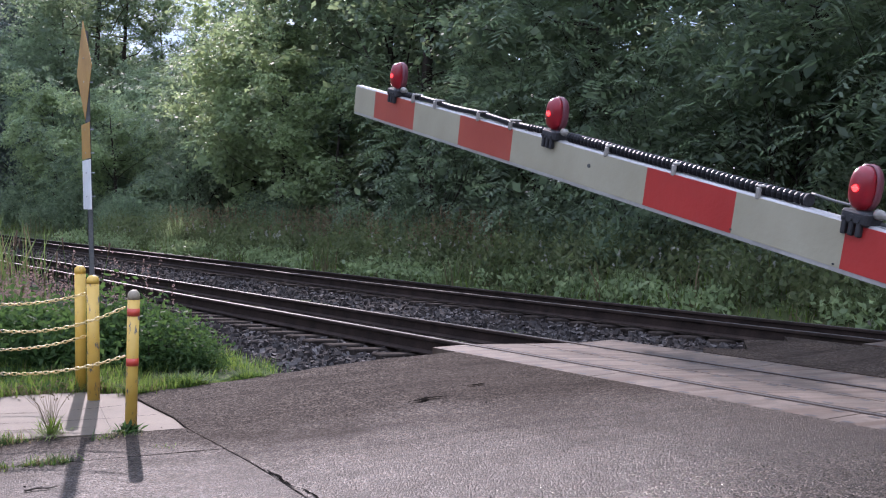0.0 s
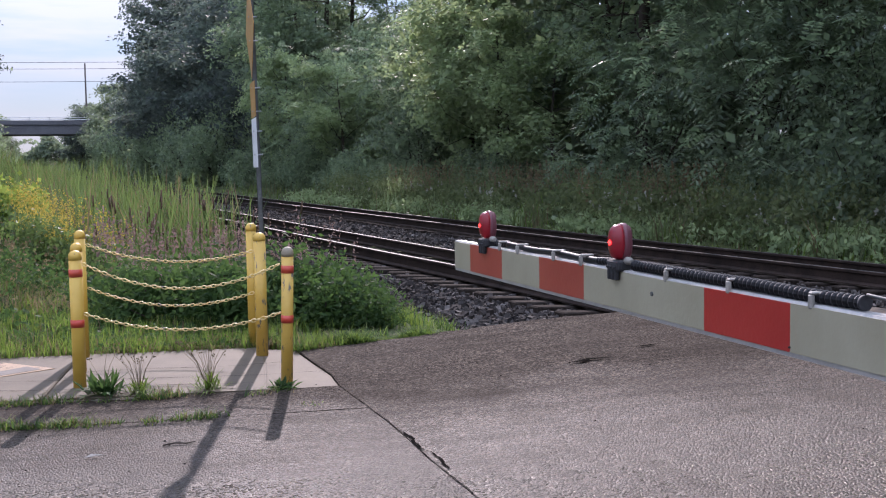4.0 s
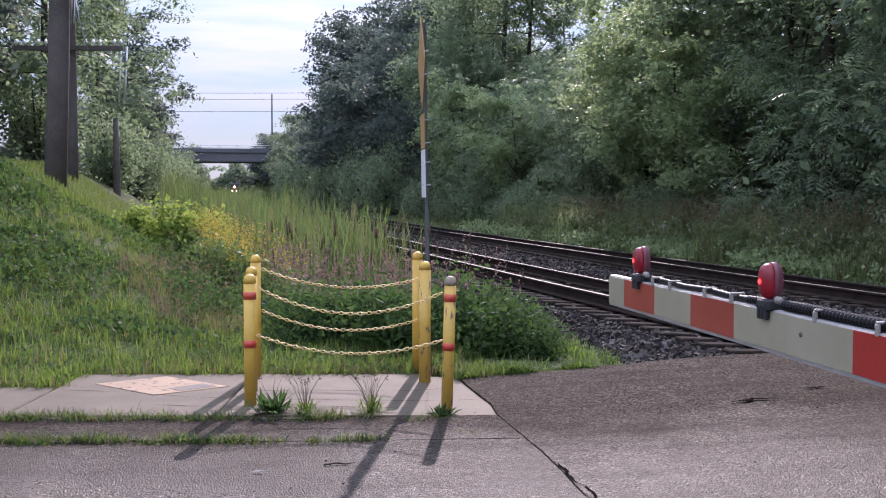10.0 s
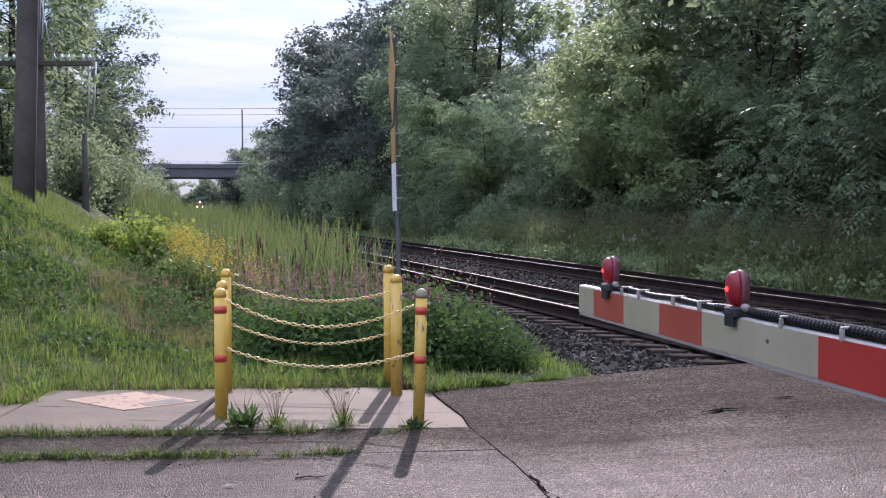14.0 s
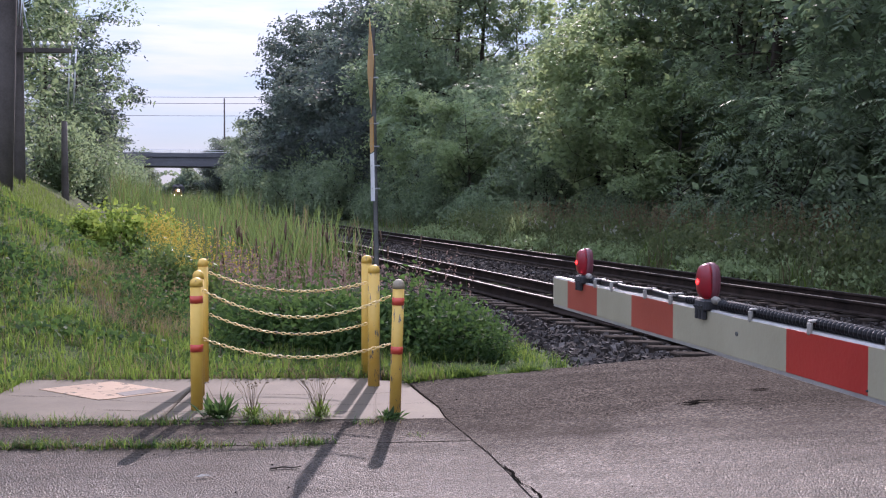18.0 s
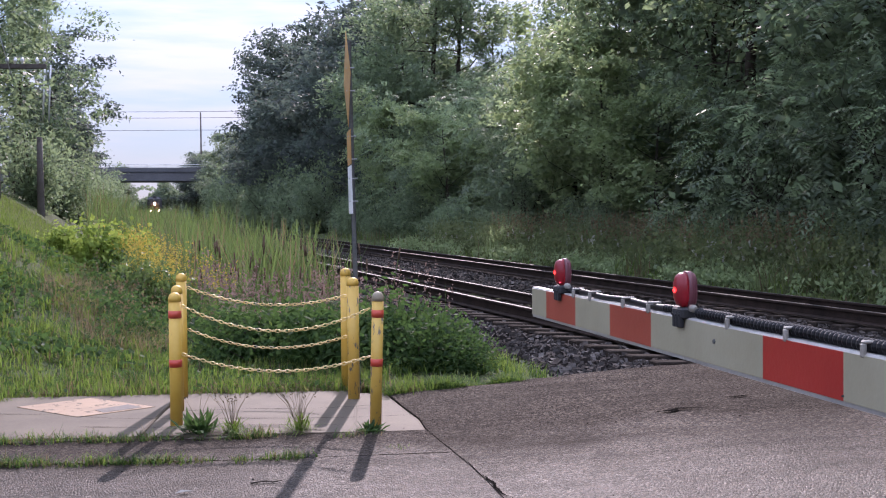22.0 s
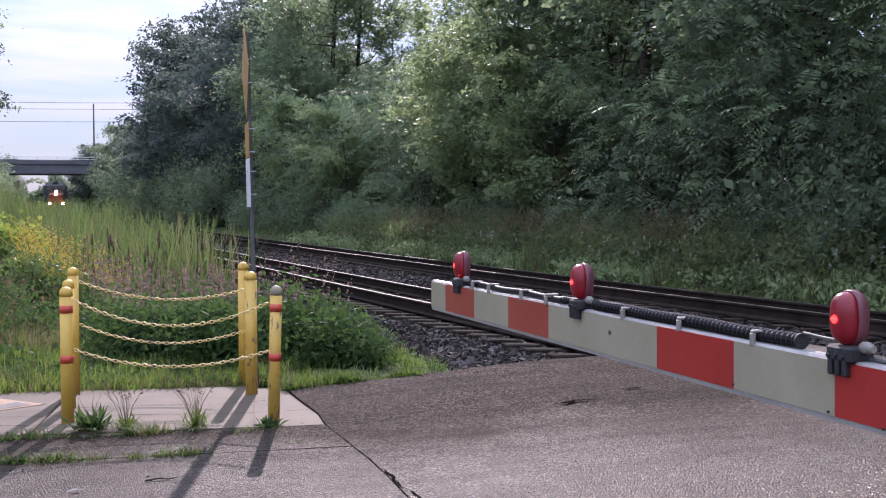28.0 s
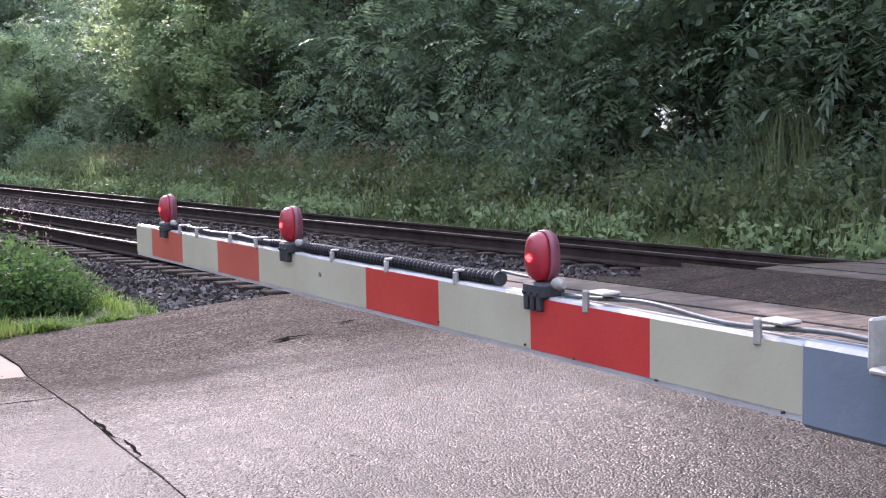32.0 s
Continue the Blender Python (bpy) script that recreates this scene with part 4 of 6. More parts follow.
def build_arm():
    tip = arm_x(-0.55)
    top = 0.07
    joint = arm_x(4.0)
    # two telescoped box sections
    for x0, x1, dy, name in ((joint - 0.05, tip, 0.0, "outer_section"), (S9 - 0.1, joint, 0.004, "inner_section")):
        g, vs = Geo(), []
        for x in (x0, x1):
            h = ARM_H
            t = 0.018 + dy
            for y, z in ((t, top - h), (t, top - 0.006), (t - 0.004, top), (-t + 0.004, top), (-t, top - 0.006), (-t, top - h)):
                vs.append((x, y, z))
        g.add(vs, [(i, (i + 1) % 6, 6 + (i + 1) % 6, 6 + i) for i in range(6)] + [tuple(range(5, -1, -1)), tuple(range(6, 12))])
        part(name, g, GATE_EDGE, gate_arm, "aluminium arm section")
    edges = [-0.55, 0, 1, 2, 3, 4, 5, 6, 7, 8, 9]
    for i, (a, b) in enumerate(zip(edges, edges[1:])):
        red = i in (1, 3, 6, 8)
        xa, xb = arm_x(a), arm_x(b)
        t = 0.0205 + (0.004 if b > 4.01 else 0)
        for side in (1, -1):
            g = Geo()
            vs = []
            for y in (side * t, side * (t - 0.002)):
                for x, f in ((xa, 0), (xb, 0), (xb, 1), (xa, 1)):
                    h = ARM_H
                    vs.append((x, y, top - 0.006 - (h - 0.018) * (1 - f)))
            g.add(vs, [(0, 1, 2, 3), (0, 4, 5, 1), (1, 5, 6, 2), (2, 6, 7, 3), (3, 7, 4, 0)])
            part("red_sheet" if red else "white_sheet", g, (GATE_RED_FADED if i < 4 else GATE_RED) if red else GATE_WHITE, gate_arm, ("faded brick-red sheet" if i < 4 else "red reflective sheet") if red else "cream reflective sheet")
    # bolts
    for k, dz in ((4.25, -0.055), (6.0, -0.115), (6.95, -0.12), (8.05, -0.128), (8.85, -0.13), (7.4, -0.125)):
        g = Geo()
        x = arm_x(k)
        g.tube([(x, 0.018, top + dz), (x, 0.0285, top + dz)], 0.007 if dz > -0.1 else 0.0028, 8)
        part("bolt", g, DARK_STEEL if dz > -0.1 else BLACK, gate_arm)
    # bracket at the root
    g = Geo()
    g.box((S9 - 0.33, 0, top - 0.0715), (0.70, 0.062, 0.151), 0.008)
    part("root_bracket", g, GATE_GREY, gate_arm, "grey painted steel bracket")
    g = Geo()
    m = pose(S9 - 0.19, 0.02, top + 0.03, 0, 0, 0)
    g.box((0.04, 0.01, -0.005), (0.012, 0.075, 0.085), 0.004, m)
    g.box((-0.13, -0.022, 0.0), (0.33, 0.012, 0.09), 0.004, m)
    g.box((-0.13, 0.02, -0.045), (0.33, 0.075, 0.012), 0.004, m)
    part("root_clamp", g, WHITE_CLIP, gate_arm, "pale plastic clamp")
    # corrugated conduit, and the bare lead nearer the root
    def along(k0, k1, n, z0, wob, seed):
        rnd = random.Random(seed)
        pts = []
        for i in range(n + 1):
            k = k0 + (k1 - k0) * i / n
            pts.append((arm_x(k), -0.006 + wob * math.sin(k * 4.1 + seed), top + z0 + wob * math.sin(k * 5.3 + 2 * seed)))
        return pts
    def ribbed(name, k0, k1, seed, r, wob, lab):
        pts = along(k0, k1, int((k1 - k0) * STRIPE / 0.0052), 0.001 + r, wob, seed)
        g = Geo()
        g.tube(pts, [r * (1.02, 1.1, 0.98, 0.58)[i % 4] for i in range(len(pts))], 12, 0, True, False)
        part(name, g, CONDUIT, gate_arm, lab)
    # smooth sleeve between the outer lamps, ribbed at both ends; open ribbed hose further in
    ribbed("conduit", 0.62, 1.02, 1, 0.0125, 0.003, "black ribbed cable hose")
    g = Geo()
    g.tube(along(1.0, 3.2, 60, 0.0135, 0.002, 1), 0.0115, 12)
    part("sleeve", g, CONDUIT, gate_arm, "smooth black cable sleeve")
    ribbed("conduit", 3.18, 3.5, 1, 0.0125, 0.003, "black ribbed cable hose")
    ribbed("conduit", 3.82, 6.58, 2, 0.0165, 0.0012, "thick black ribbed hose with an open end")
    g = Geo()
    p0 = along(6.58, 6.6, 1, 0.0175, 0.0012, 2)
    g.tube([p0[0], p0[1]], [0.0185, 0.0185], 16)
    part("hose_mouth", g, BLACK, gate_arm)
    g = Geo()
    g.tube(along(6.6, 7.0, 8, 0.038, 0.004, 3), 0.004, 6)
    g.tube(along(7.2, 9.4, 40, 0.012, 0.006, 5), 0.0055, 6)
    part("cable", g, DARK_STEEL, gate_arm, "grey lead cable")
    for k in (0.95, 1.45, 2.35, 2.95, 4.45, 5.3, 6.2, 7.5, 8.7):
        g = Geo()
        x = arm_x(k)
        big = k > 7
        g.box((x, 0.022 if not big else 0.024, top + 0.006), (0.016, 0.012, 0.034 if not big else 0.05), 0.003)
        g.box((x - (0.03 if big else 0), 0.0, top + 0.026), (0.06 if big else 0.018, 0.05, 0.008), 0.003)
        part("cable_clip", g, WHITE_CLIP, gate_arm, "white plastic cable clip")
    # three lamps
    for k in (0.48, 3.62, 7.05):
        x = arm_x(k)
        g = Geo()
        g.box((x - 0.006, 0.006, top + 0.013), (0.085, 0.064, 0.036), 0.006)
        g.box((x - 0.035, 0.0, top + 0.012), (0.03, 0.05, 0.028), 0.005)
        lamp = part("lamp_base", g, BLACK, gate_arm, "black lamp base clamped on the arm")
        for dx in (-0.026, -0.002, 0.022):
            g = Geo()
            g.box((x + dx, 0.031, top - 0.006), (0.015, 0.016, 0.056), 0.003)
            g.tube([(x + dx, 0.036, top + 0.008), (x + dx, 0.044, top + 0.008)], 0.0045, 6)
            part("clamp_jaw", g, BLACK, lamp)
        # two oval domes back to back in a dark rim, facing both ways along the road
        def oval(f, y, grow=0.0):
            ring = []
            for j in range(24):
                w = 2 * math.pi * j / 24
                cw, sw = math.cos(w), math.sin(w)
                ring.append((x + (0.034 + grow) * f * math.copysign(abs(cw) ** 0.8, cw), y, top + 0.088 + (0.057 + grow) * f * math.copysign(abs(sw) ** 0.85, sw)))
            return ring
        for name, prof, mat_, lab in (("red_lens", [(1.0, 0.004), (1.0, 0.014), (0.95, 0.025), (0.84, 0.033), (0.62, 0.039), (0.3, 0.042), (0.02, 0.043)], LAMP_LENS, "red plastic lamp lens"),
                                     ("housing", [(1.0, -0.004), (1.0, -0.016), (0.93, -0.024), (0.6, -0.028), (0.02, -0.029)], LAMP_BODY, "dark red lamp housing")):
            g, vs = Geo(), []
            side = 1 if prof[0][1] > 0 else -1
            for f, y in prof:
                vs += oval(f, y)
            fs = [(a * 24 + j, a * 24 + (j + 1) % 24, (a + 1) * 24 + (j + 1) % 24, (a + 1) * 24 + j)[::-side] for a in range(len(prof) - 1) for j in range(24)]
            fs.append(tuple(range(24))[::side])
            g.add(vs, fs, 0, True)
            part(name, g, mat_, lamp, lab)
        g = Geo()
        g.box((x, 0.0425, top + 0.087), (0.024, 0.003, 0.0045), 0.001)
        g.tube([(x, 0.038, top + 0.087), (x, 0.0432, top + 0.087)], [0.011, 0.009], 14)
        part("light_source", g, LAMP_GLOW, lamp, "lit red diode cluster")
        g, vs = Geo(), []
        for y, grow in ((-0.013, 0.001), (-0.012, 0.004), (0.005, 0.004), (0.006, 0.001)):
            vs += oval(1.0, y, grow)
        g.add(vs, [(a * 24 + j, (a + 1) * 24 + j, (a + 1) * 24 + (j + 1) % 24, a * 24 + (j + 1) % 24) for a in range(3) for j in range(24)], 0, True)
        part("rim", g, LAMP_BODY, lamp, "dull red rim round the lens")
        g = Geo()
        g.tube([(x - 0.048, 0.004, top + 0.030), (x - 0.066, 0.004, top + 0.030), (x - 0.067, 0.004, top + 0.030), (x - 0.082, 0.004, top + 0.029)], [0.013, 0.013, 0.009, 0.008], 12)
        part("cable_gland", g, WHITE_CLIP, lamp, "grey cable gland")


build_arm()


def build_mast():
    ob = thing("gate_mast", pose(1.56, 0.22, 0, 0, 0, ARM_AZ), "grey steel crossing gate mast with gearbox", "gate mast")
    g = Geo()
    g.tube([(0, -0.30, 0), (0, -0.30, 2.4)], 0.06, 16)
    part("pole", g, STEEL, ob)
    g = Geo()
    g.box((0, -0.30, 0.02), (0.36, 0.36, 0.04), 0.01)
    part("base_plate", g, STEEL, ob)
    g = Geo()
    g.box((0.34, -0.14, 0.98), (0.40, 0.22, 0.5), 0.02)
    part("gearbox", g, GATE_GREY, ob)
    g = Geo()
    g.tube([(0.38, -0.05, 1.165), (0.38, 0.02, 1.165)], 0.03, 12)
    part("shaft", g, STEEL, ob)


build_mast()

# ---- plants ----
RNG = np.random.default_rng(11)


def rotations(n, rng, droop=0.0):
    """Random right and up vectors for n leaves."""
    d = rng.normal(size=(n, 3))
    d[:, 2] *= 0.75
    d[:, 2] -= droop
    d /= np.linalg.norm(d, axis=1, keepdims=True)
    e = rng.normal(size=(n, 3))
    e -= d * (e * d).sum(1, keepdims=True)
    e /= np.linalg.norm(e, axis=1, keepdims=True)
    return d, e


def leaves(centres, length, width, rng, droop=0.3):
    """Pointed leaves (folded kites) at the centres."""
    n = len(centres)
    d, e = rotations(n, rng, droop)
    ln = length * rng.uniform(0.6, 1.25, (n, 1))
    w = width * rng.uniform(0.6, 1.2, (n, 1))
    a = centres
    return np.stack([a - d * ln * 0.5, a + e * w * 0.5, a + d * ln * 0.5, a - e * w * 0.5], 1)


def frond_quads(base, out, length, rng, pairs=6):
    """Compound leaves: paired leaflets along an arching stalk that points outwards and droops."""
    n = len(base)
    o = out * np.array([1, 1, 0.35]) + rng.normal(size=(n, 3)) * 0.25
    o /= np.linalg.norm(o, axis=1, keepdims=True)
    side = np.cross(o, np.array([0, 0, 1.0])) + rng.normal(size=(n, 3)) * 0.12
    side /= np.linalg.norm(side, axis=1, keepdims=True)
    ln = length * rng.uniform(0.7, 1.2, (n, 1))
    quads = []
    for k in range(pairs):
        f = (k + 0.6) / pairs
        c = base + o * ln * f + np.array([0, 0, -0.42]) * ln * f * f
        fwd = o + np.array([0, 0, -0.7]) * f
        w = 0.1 * ln
        l = 0.26 * ln * (1.15 - 0.5 * abs(f - 0.45))
        for sgn in (-1, 1):
            d = side * sgn + fwd * 0.45 + np.array([0, 0, -0.25])
            quads.append(np.stack([c, c + d * l * 0.5 + fwd * w * 0.5, c + d * l, c + d * l * 0.5 - fwd * w * 0.5], 1))
    return np.concatenate(quads)


def branch_tree(rng, height, spread, first, n_limb, stems=1):
    """Trunk (or several leaning stems) and limbs: a Geo and the sites where the foliage clumps sit."""
    g, sites, trunks = Geo(), [], []
    r0 = (height * 0.014 + 0.04) / (1 if stems == 1 else 1.7)
    turn = rng.uniform(0, 6.28)
    for j in range(stems):
        if stems == 1:
            lean, top = rng.uniform(-0.04, 0.04, 2), height * 0.93
        else:
            a = turn + j * 6.283 / stems + rng.uniform(-0.5, 0.5)
            lean, top = np.array([math.cos(a), math.sin(a)]) * rng.uniform(0.06, 0.2), height * rng.uniform(0.42, 0.68)
        pts = []
        for i in range(9):
            f = i / 8
            pts.append((lean[0] * height * f + 0.16 * math.sin(f * 5 + lean[0] * 90), lean[1] * height * f + 0.14 * math.sin(f * 4 + 1 + j), top * f - 0.25))
        g.tube(pts, [r0 * (1.25 if i == 0 else 1 - 0.9 * i / 8) for i in range(9)], 8)
        trunks.append(pts)
        sites.append((Vector(pts[-1]), spread * 0.3))
    for k in range(n_limb):
        pts = trunks[k % stems]
        f = first + (0.97 - first) * (k + rng.uniform(-0.6, 1.5)) / n_limb
        f = min(max(f, 0.02), 0.98)
        i = min(int(f * 8), 7)
        p = Vector(pts[i]).lerp(Vector(pts[i + 1]), f * 8 - i)
        az = k * 2.4 + rng.uniform(-0.9, 0.9)
        shape = math.sin(math.pi * min(max((f - first) / (1.02 - first), 0.0), 1) ** 0.75) ** 0.6
        reach = spread * (0.35 + 0.65 * shape) * rng.uniform(0.55, 1.15)
        rise = reach * (rng.uniform(0.05, 1.15) if stems == 1 else rng.uniform(0.3, 1.7))
        q = [p + Vector((math.cos(az) * reach * t, math.sin(az) * reach * t, rise * t ** 1.3 - 0.15 * reach * t * t)) for t in (0, 0.3, 0.65, 1)]
        for w_ in (1, 2):
            q[w_] = q[w_] + Vector(rng.normal(size=3) * reach * 0.09)
        rr = r0 * 0.26 * (1 - f * 0.6)
        g.tube(q, [rr, rr * 0.7, rr * 0.4, rr * 0.12], 5, 0, False)
        for t in (0.58, 1.0):
            c = q[0].lerp(q[3], t)
            c.z = q[0].z + (q[3].z - q[0].z) * t
            sites.append((c, reach * (0.14 + 0.14 * rng.random()) + 0.34))
    return g, sites


def flat_leaves(centres, normals, length, width, rng):
    """Pointed leaves lying across the given normals."""
    n = len(centres)
    d = rng.normal(size=(n, 3))
    d -= normals * (d * normals).sum(1, keepdims=True)
    d /= np.linalg.norm(d, axis=1, keepdims=True)
    e = np.cross(normals, d)
    ln, w = length * rng.uniform(0.6, 1.3, (n, 1)), width * rng.uniform(0.7, 1.2, (n, 1))
    back = centres - d * ln * 0.5
    return np.stack([back, centres + e * w * 0.5 - d * ln * 0.08, centres + d * ln * 0.5 - normals * ln * 0.12, centres - e * w * 0.5 - d * ln * 0.08], 1)


def make_tree(name, seed, height, spread, first, n_limb, n_leaf, leaf, mat, label, fronds=False, per=22, pad=0.4):
    """A tree: trunk and limbs, and a crown of leafy pads hung on the limbs, with deeper leaves behind them."""
    rng = np.random.default_rng(seed)
    g, sites = branch_tree(rng, height, spread, first, n_limb, 4 if fronds else 1)
    ob = thing(name, Matrix.Translation((0, 0, -500)), label, "tree", "trees along the railway")
    part("trunk", g, BARK, ob)
    cs, rs = np.array([tuple(c) for c, r in sites]), np.array([r for c, r in sites])
    w = rs ** 1.6
    n_spray = n_leaf // (7 if fronds else per)
    pick = rng.choice(len(cs), n_spray, p=w / w.sum())
    d = rng.normal(size=(n_spray, 3))
    d[:, 2] += 0.25
    d /= np.linalg.norm(d, axis=1, keepdims=True)
    rad = rs[pick][:, None] * rng.uniform(0.35, 1.12, (n_spray, 1)) ** 0.7
    sc = cs[pick] + d * rad * np.array([1, 1, 0.72])
    if fronds:
        quads = frond_quads(sc, d, leaf * 1.9, rng)
    else:
        off = rng.normal(size=(n_spray, per, 3)) * np.array([pad, pad, pad * 0.3]) * rng.uniform(0.6, 1.3, (n_spray, 1, 1))
        out = (off[..., :2] * d[:, None, :2]).sum(-1)
        off[..., 2] -= 0.35 * np.abs(out) + 0.25 * out
        nor = np.array([0, 0, 0.9]) + d[:, None] * 0.55 + rng.normal(size=(n_spray, per, 3)) * 0.5
        nor /= np.linalg.norm(nor, axis=2, keepdims=True)
        quads = flat_leaves((sc[:, None] + off).reshape(-1, 3), nor.reshape(-1, 3), leaf, leaf * 0.55, rng)
    # oversized leaves inside each clump, added to block light through the crown
    m, big = (240, 0.34) if fronds else (620, 0.46)
    k = rng.choice(len(cs), m, p=w / w.sum())
    deep = cs[k] + rng.normal(size=(m, 3)) * rs[k][:, None] * 0.3
    quads = np.concatenate([quads, leaves(deep, big, big * 0.66, rng, 0.2)])
    part("crown", soup("crown", quads, mat), None, ob)
    return ob


def strip(name, pts, label, mats, h, w, rng, category, bend_=0.25, mi=None, kind="stuff", segs=2):
    """Blades of grass or reeds: each a tapering, bending ribbon."""
    n = len(pts)
    az = rng.uniform(0, 6.283, n)
    hh = h * rng.uniform(0.55, 1.15, n)
    ww = w * rng.uniform(0.6, 1.2, n)
    lean = rng.uniform(0, bend_, n) * hh
    side = np.stack([-np.sin(az), np.cos(az), 0 * az], -1) * ww[:, None] / 2
    out = np.stack([np.cos(az), np.sin(az), 0 * az], -1)
    up = np.array([0, 0, 1.0])
    prev_l, prev_r, quads = pts - side, pts + side, []
    for k in range(1, segs + 1):
        f = k / segs
        c = pts + up * (hh * f * (1 - 0.12 * f))[:, None] + out * (lean * f ** 2)[:, None]
        sd = side * (1 - f * 0.85)
        l, r = c - sd, c + sd
        quads.append(np.stack([prev_l, prev_r, r, l], 1))
        prev_l, prev_r = l, r
    return soup(name, np.concatenate(quads), mats, None if mi is None else np.tile(mi, segs))


def scatter(n, s0, s1, q0, q1, rng, power=1.0):
    s = s0 + (s1 - s0) * rng.random(n) ** power
    q = rng.uniform(q0, q1, n)
    w = q + bend(s)
    x, y = EX * s + NX * w, EY * s + NY * w
    return np.stack([x, y, ground_z(x, y) - 0.02], -1)


def stuff(name, me, label, category):
    tagged(new(name, me), label, category, kind="stuff")


def build_trees():
    kinds = [make_tree("tree", 21, 15.5, 4.6, 0.08, 30, 13200, 0.25, LEAF_A, "tall leafy green tree in the railway wood, paled for lens veil"),
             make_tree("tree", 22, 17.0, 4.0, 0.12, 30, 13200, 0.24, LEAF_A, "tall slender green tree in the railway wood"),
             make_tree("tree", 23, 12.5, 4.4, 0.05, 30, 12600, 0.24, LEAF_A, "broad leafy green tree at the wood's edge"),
             make_tree("tree", 24, 9.0, 3.4, 0.16, 26, 12000, 0.23, LEAF_B, "young green tree before the dark wood, leaves brightened as sunlit", False, 16, 0.3),
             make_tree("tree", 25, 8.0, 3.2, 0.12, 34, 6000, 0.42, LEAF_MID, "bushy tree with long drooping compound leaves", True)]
    light = [make_tree("tree", 31, 16.5, 4.8, 0.04, 30, 8800, 0.38, LEAF_DEEP, "dense green tree beside the railway, darkened as if shaded", False, 22, 0.5),
             make_tree("tree", 32, 14.0, 4.6, 0.03, 28, 8800, 0.38, LEAF_DEEP, "dense broad green tree beside the railway, darkened as if shaded", False, 22, 0.5),
             make_tree("tree", 33, 14.0, 4.2, 0.03, 28, 8000, 0.40, LEAF_FAR, "distant pale green tree beside the railway", False, 20, 0.5)]
    rnd = random.Random(4)

    def plant(kind, s, q, scale=1.0, drop=0.1):
        p = place(s, q)
        z = float(ground_z(p.x, p.y))
        c = copy_thing(kind, Matrix())
        c.matrix_basis = pose(p.x, p.y, z - drop, 0, 0, rnd.uniform(0, 360)) @ Matrix.Diagonal((scale, scale, scale * rnd.uniform(0.94, 1.06), 1))
        return c

    # the wood behind the tracks in two uneven rows, lower where the sky shows through
    for s in np.arange(-16, 78, 4.6):
        low = 40.5 < s < 66
        plant(kinds[rnd.choice((2, 2) if low else (0, 1, 2))], s + rnd.uniform(-1.2, 1.2), 19.8 + rnd.uniform(-1.0, 1.2), 0.62 if low else rnd.uniform(0.95, 1.15))
    plant(kinds[1], 67.5, 21.5, 0.95)
    for s in np.arange(-18, 84, 6.4):
        k = 0.6 if 58 < s < 80 else 1.0
        plant(kinds[rnd.choice((0, 1))], s + rnd.uniform(-1.2, 1.2), 25 + rnd.uniform(-1.5, 2.0), k * rnd.uniform(1.08, 1.25))
    for s, q, k in ((35.2, 16.9, 0.78), (38.8, 17.4, 0.92), (31.8, 17.2, 0.62), (54, 17.0, 0.7), (64, 16.8, 0.85)):
        plant(kinds[3], s, q, k)
    for s, q, k in ((14.5, 16.8, 0.85), (18.5, 16.8, 0.8), (22.0, 17.2, 0.9), (26.5, 17.0, 0.75), (11.2, 17.0, 0.95), (8.0, 17.2, 0.95), (3.5, 17.4, 0.9), (45, 17.2, 0.85), (58, 17.2, 0.9)):
        plant(kinds[4], s, q + 0.4, k)
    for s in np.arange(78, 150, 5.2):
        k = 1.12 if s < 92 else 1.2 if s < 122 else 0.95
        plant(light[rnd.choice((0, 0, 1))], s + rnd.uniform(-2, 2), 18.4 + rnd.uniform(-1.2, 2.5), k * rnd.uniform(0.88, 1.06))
    for s in np.arange(126, 196, 7.0):
        plant(light[2], s + rnd.uniform(-2, 2), 17.4 + rnd.uniform(-1.5, 2.5), rnd.uniform(0.7, 0.95))
    for s in np.arange(206, 300, 22):
        plant(light[2], s + rnd.uniform(-2, 2), 17 + rnd.uniform(-1.5, 2.5), rnd.uniform(0.8, 1.0))
    # left side: behind the bank
    # the last one, left of view, is added to shade the bank
    for s, q, k, sc in ((33, -10.5, 5, 0.95), (36, -5.6, 2, 0.95), (41, -8.6, 5, 0.95), (46, -4.2, 0, 0.85), (33, -16, 5, 1.0), (42, -15, 6, 1.0), (54, -6.5, 1, 0.9), (58, -3.2, 2, 0.8), (31.0, -7.4, 6, 0.85), (27, -11.5, 5, 0.95)):
        plant((kinds + light)[k], s, q, sc)
    for s in np.arange(66, 190, 9):
        plant(light[rnd.choice((1, 2, 2))], s + rnd.uniform(-2, 2), -2.6 + rnd.uniform(-2.5, 1.0) - 0.012 * (s - 66), rnd.uniform(0.5, 0.72))
    for s in np.arange(204, 300, 24):
        plant(light[2], s + rnd.uniform(-2, 2), 0.2 + rnd.uniform(-1.0, 0.6), rnd.uniform(0.55, 0.7))
    for s, q, k in ((207, 13.9, 0.75), (213, 14.6, 0.8), (208, 17.5, 0.7)):
        plant(light[1], s, q, k)
    for k in kinds + light:
        for o in (*k.children_recursive, k):
            bpy.data.objects.remove(o)


build_trees()


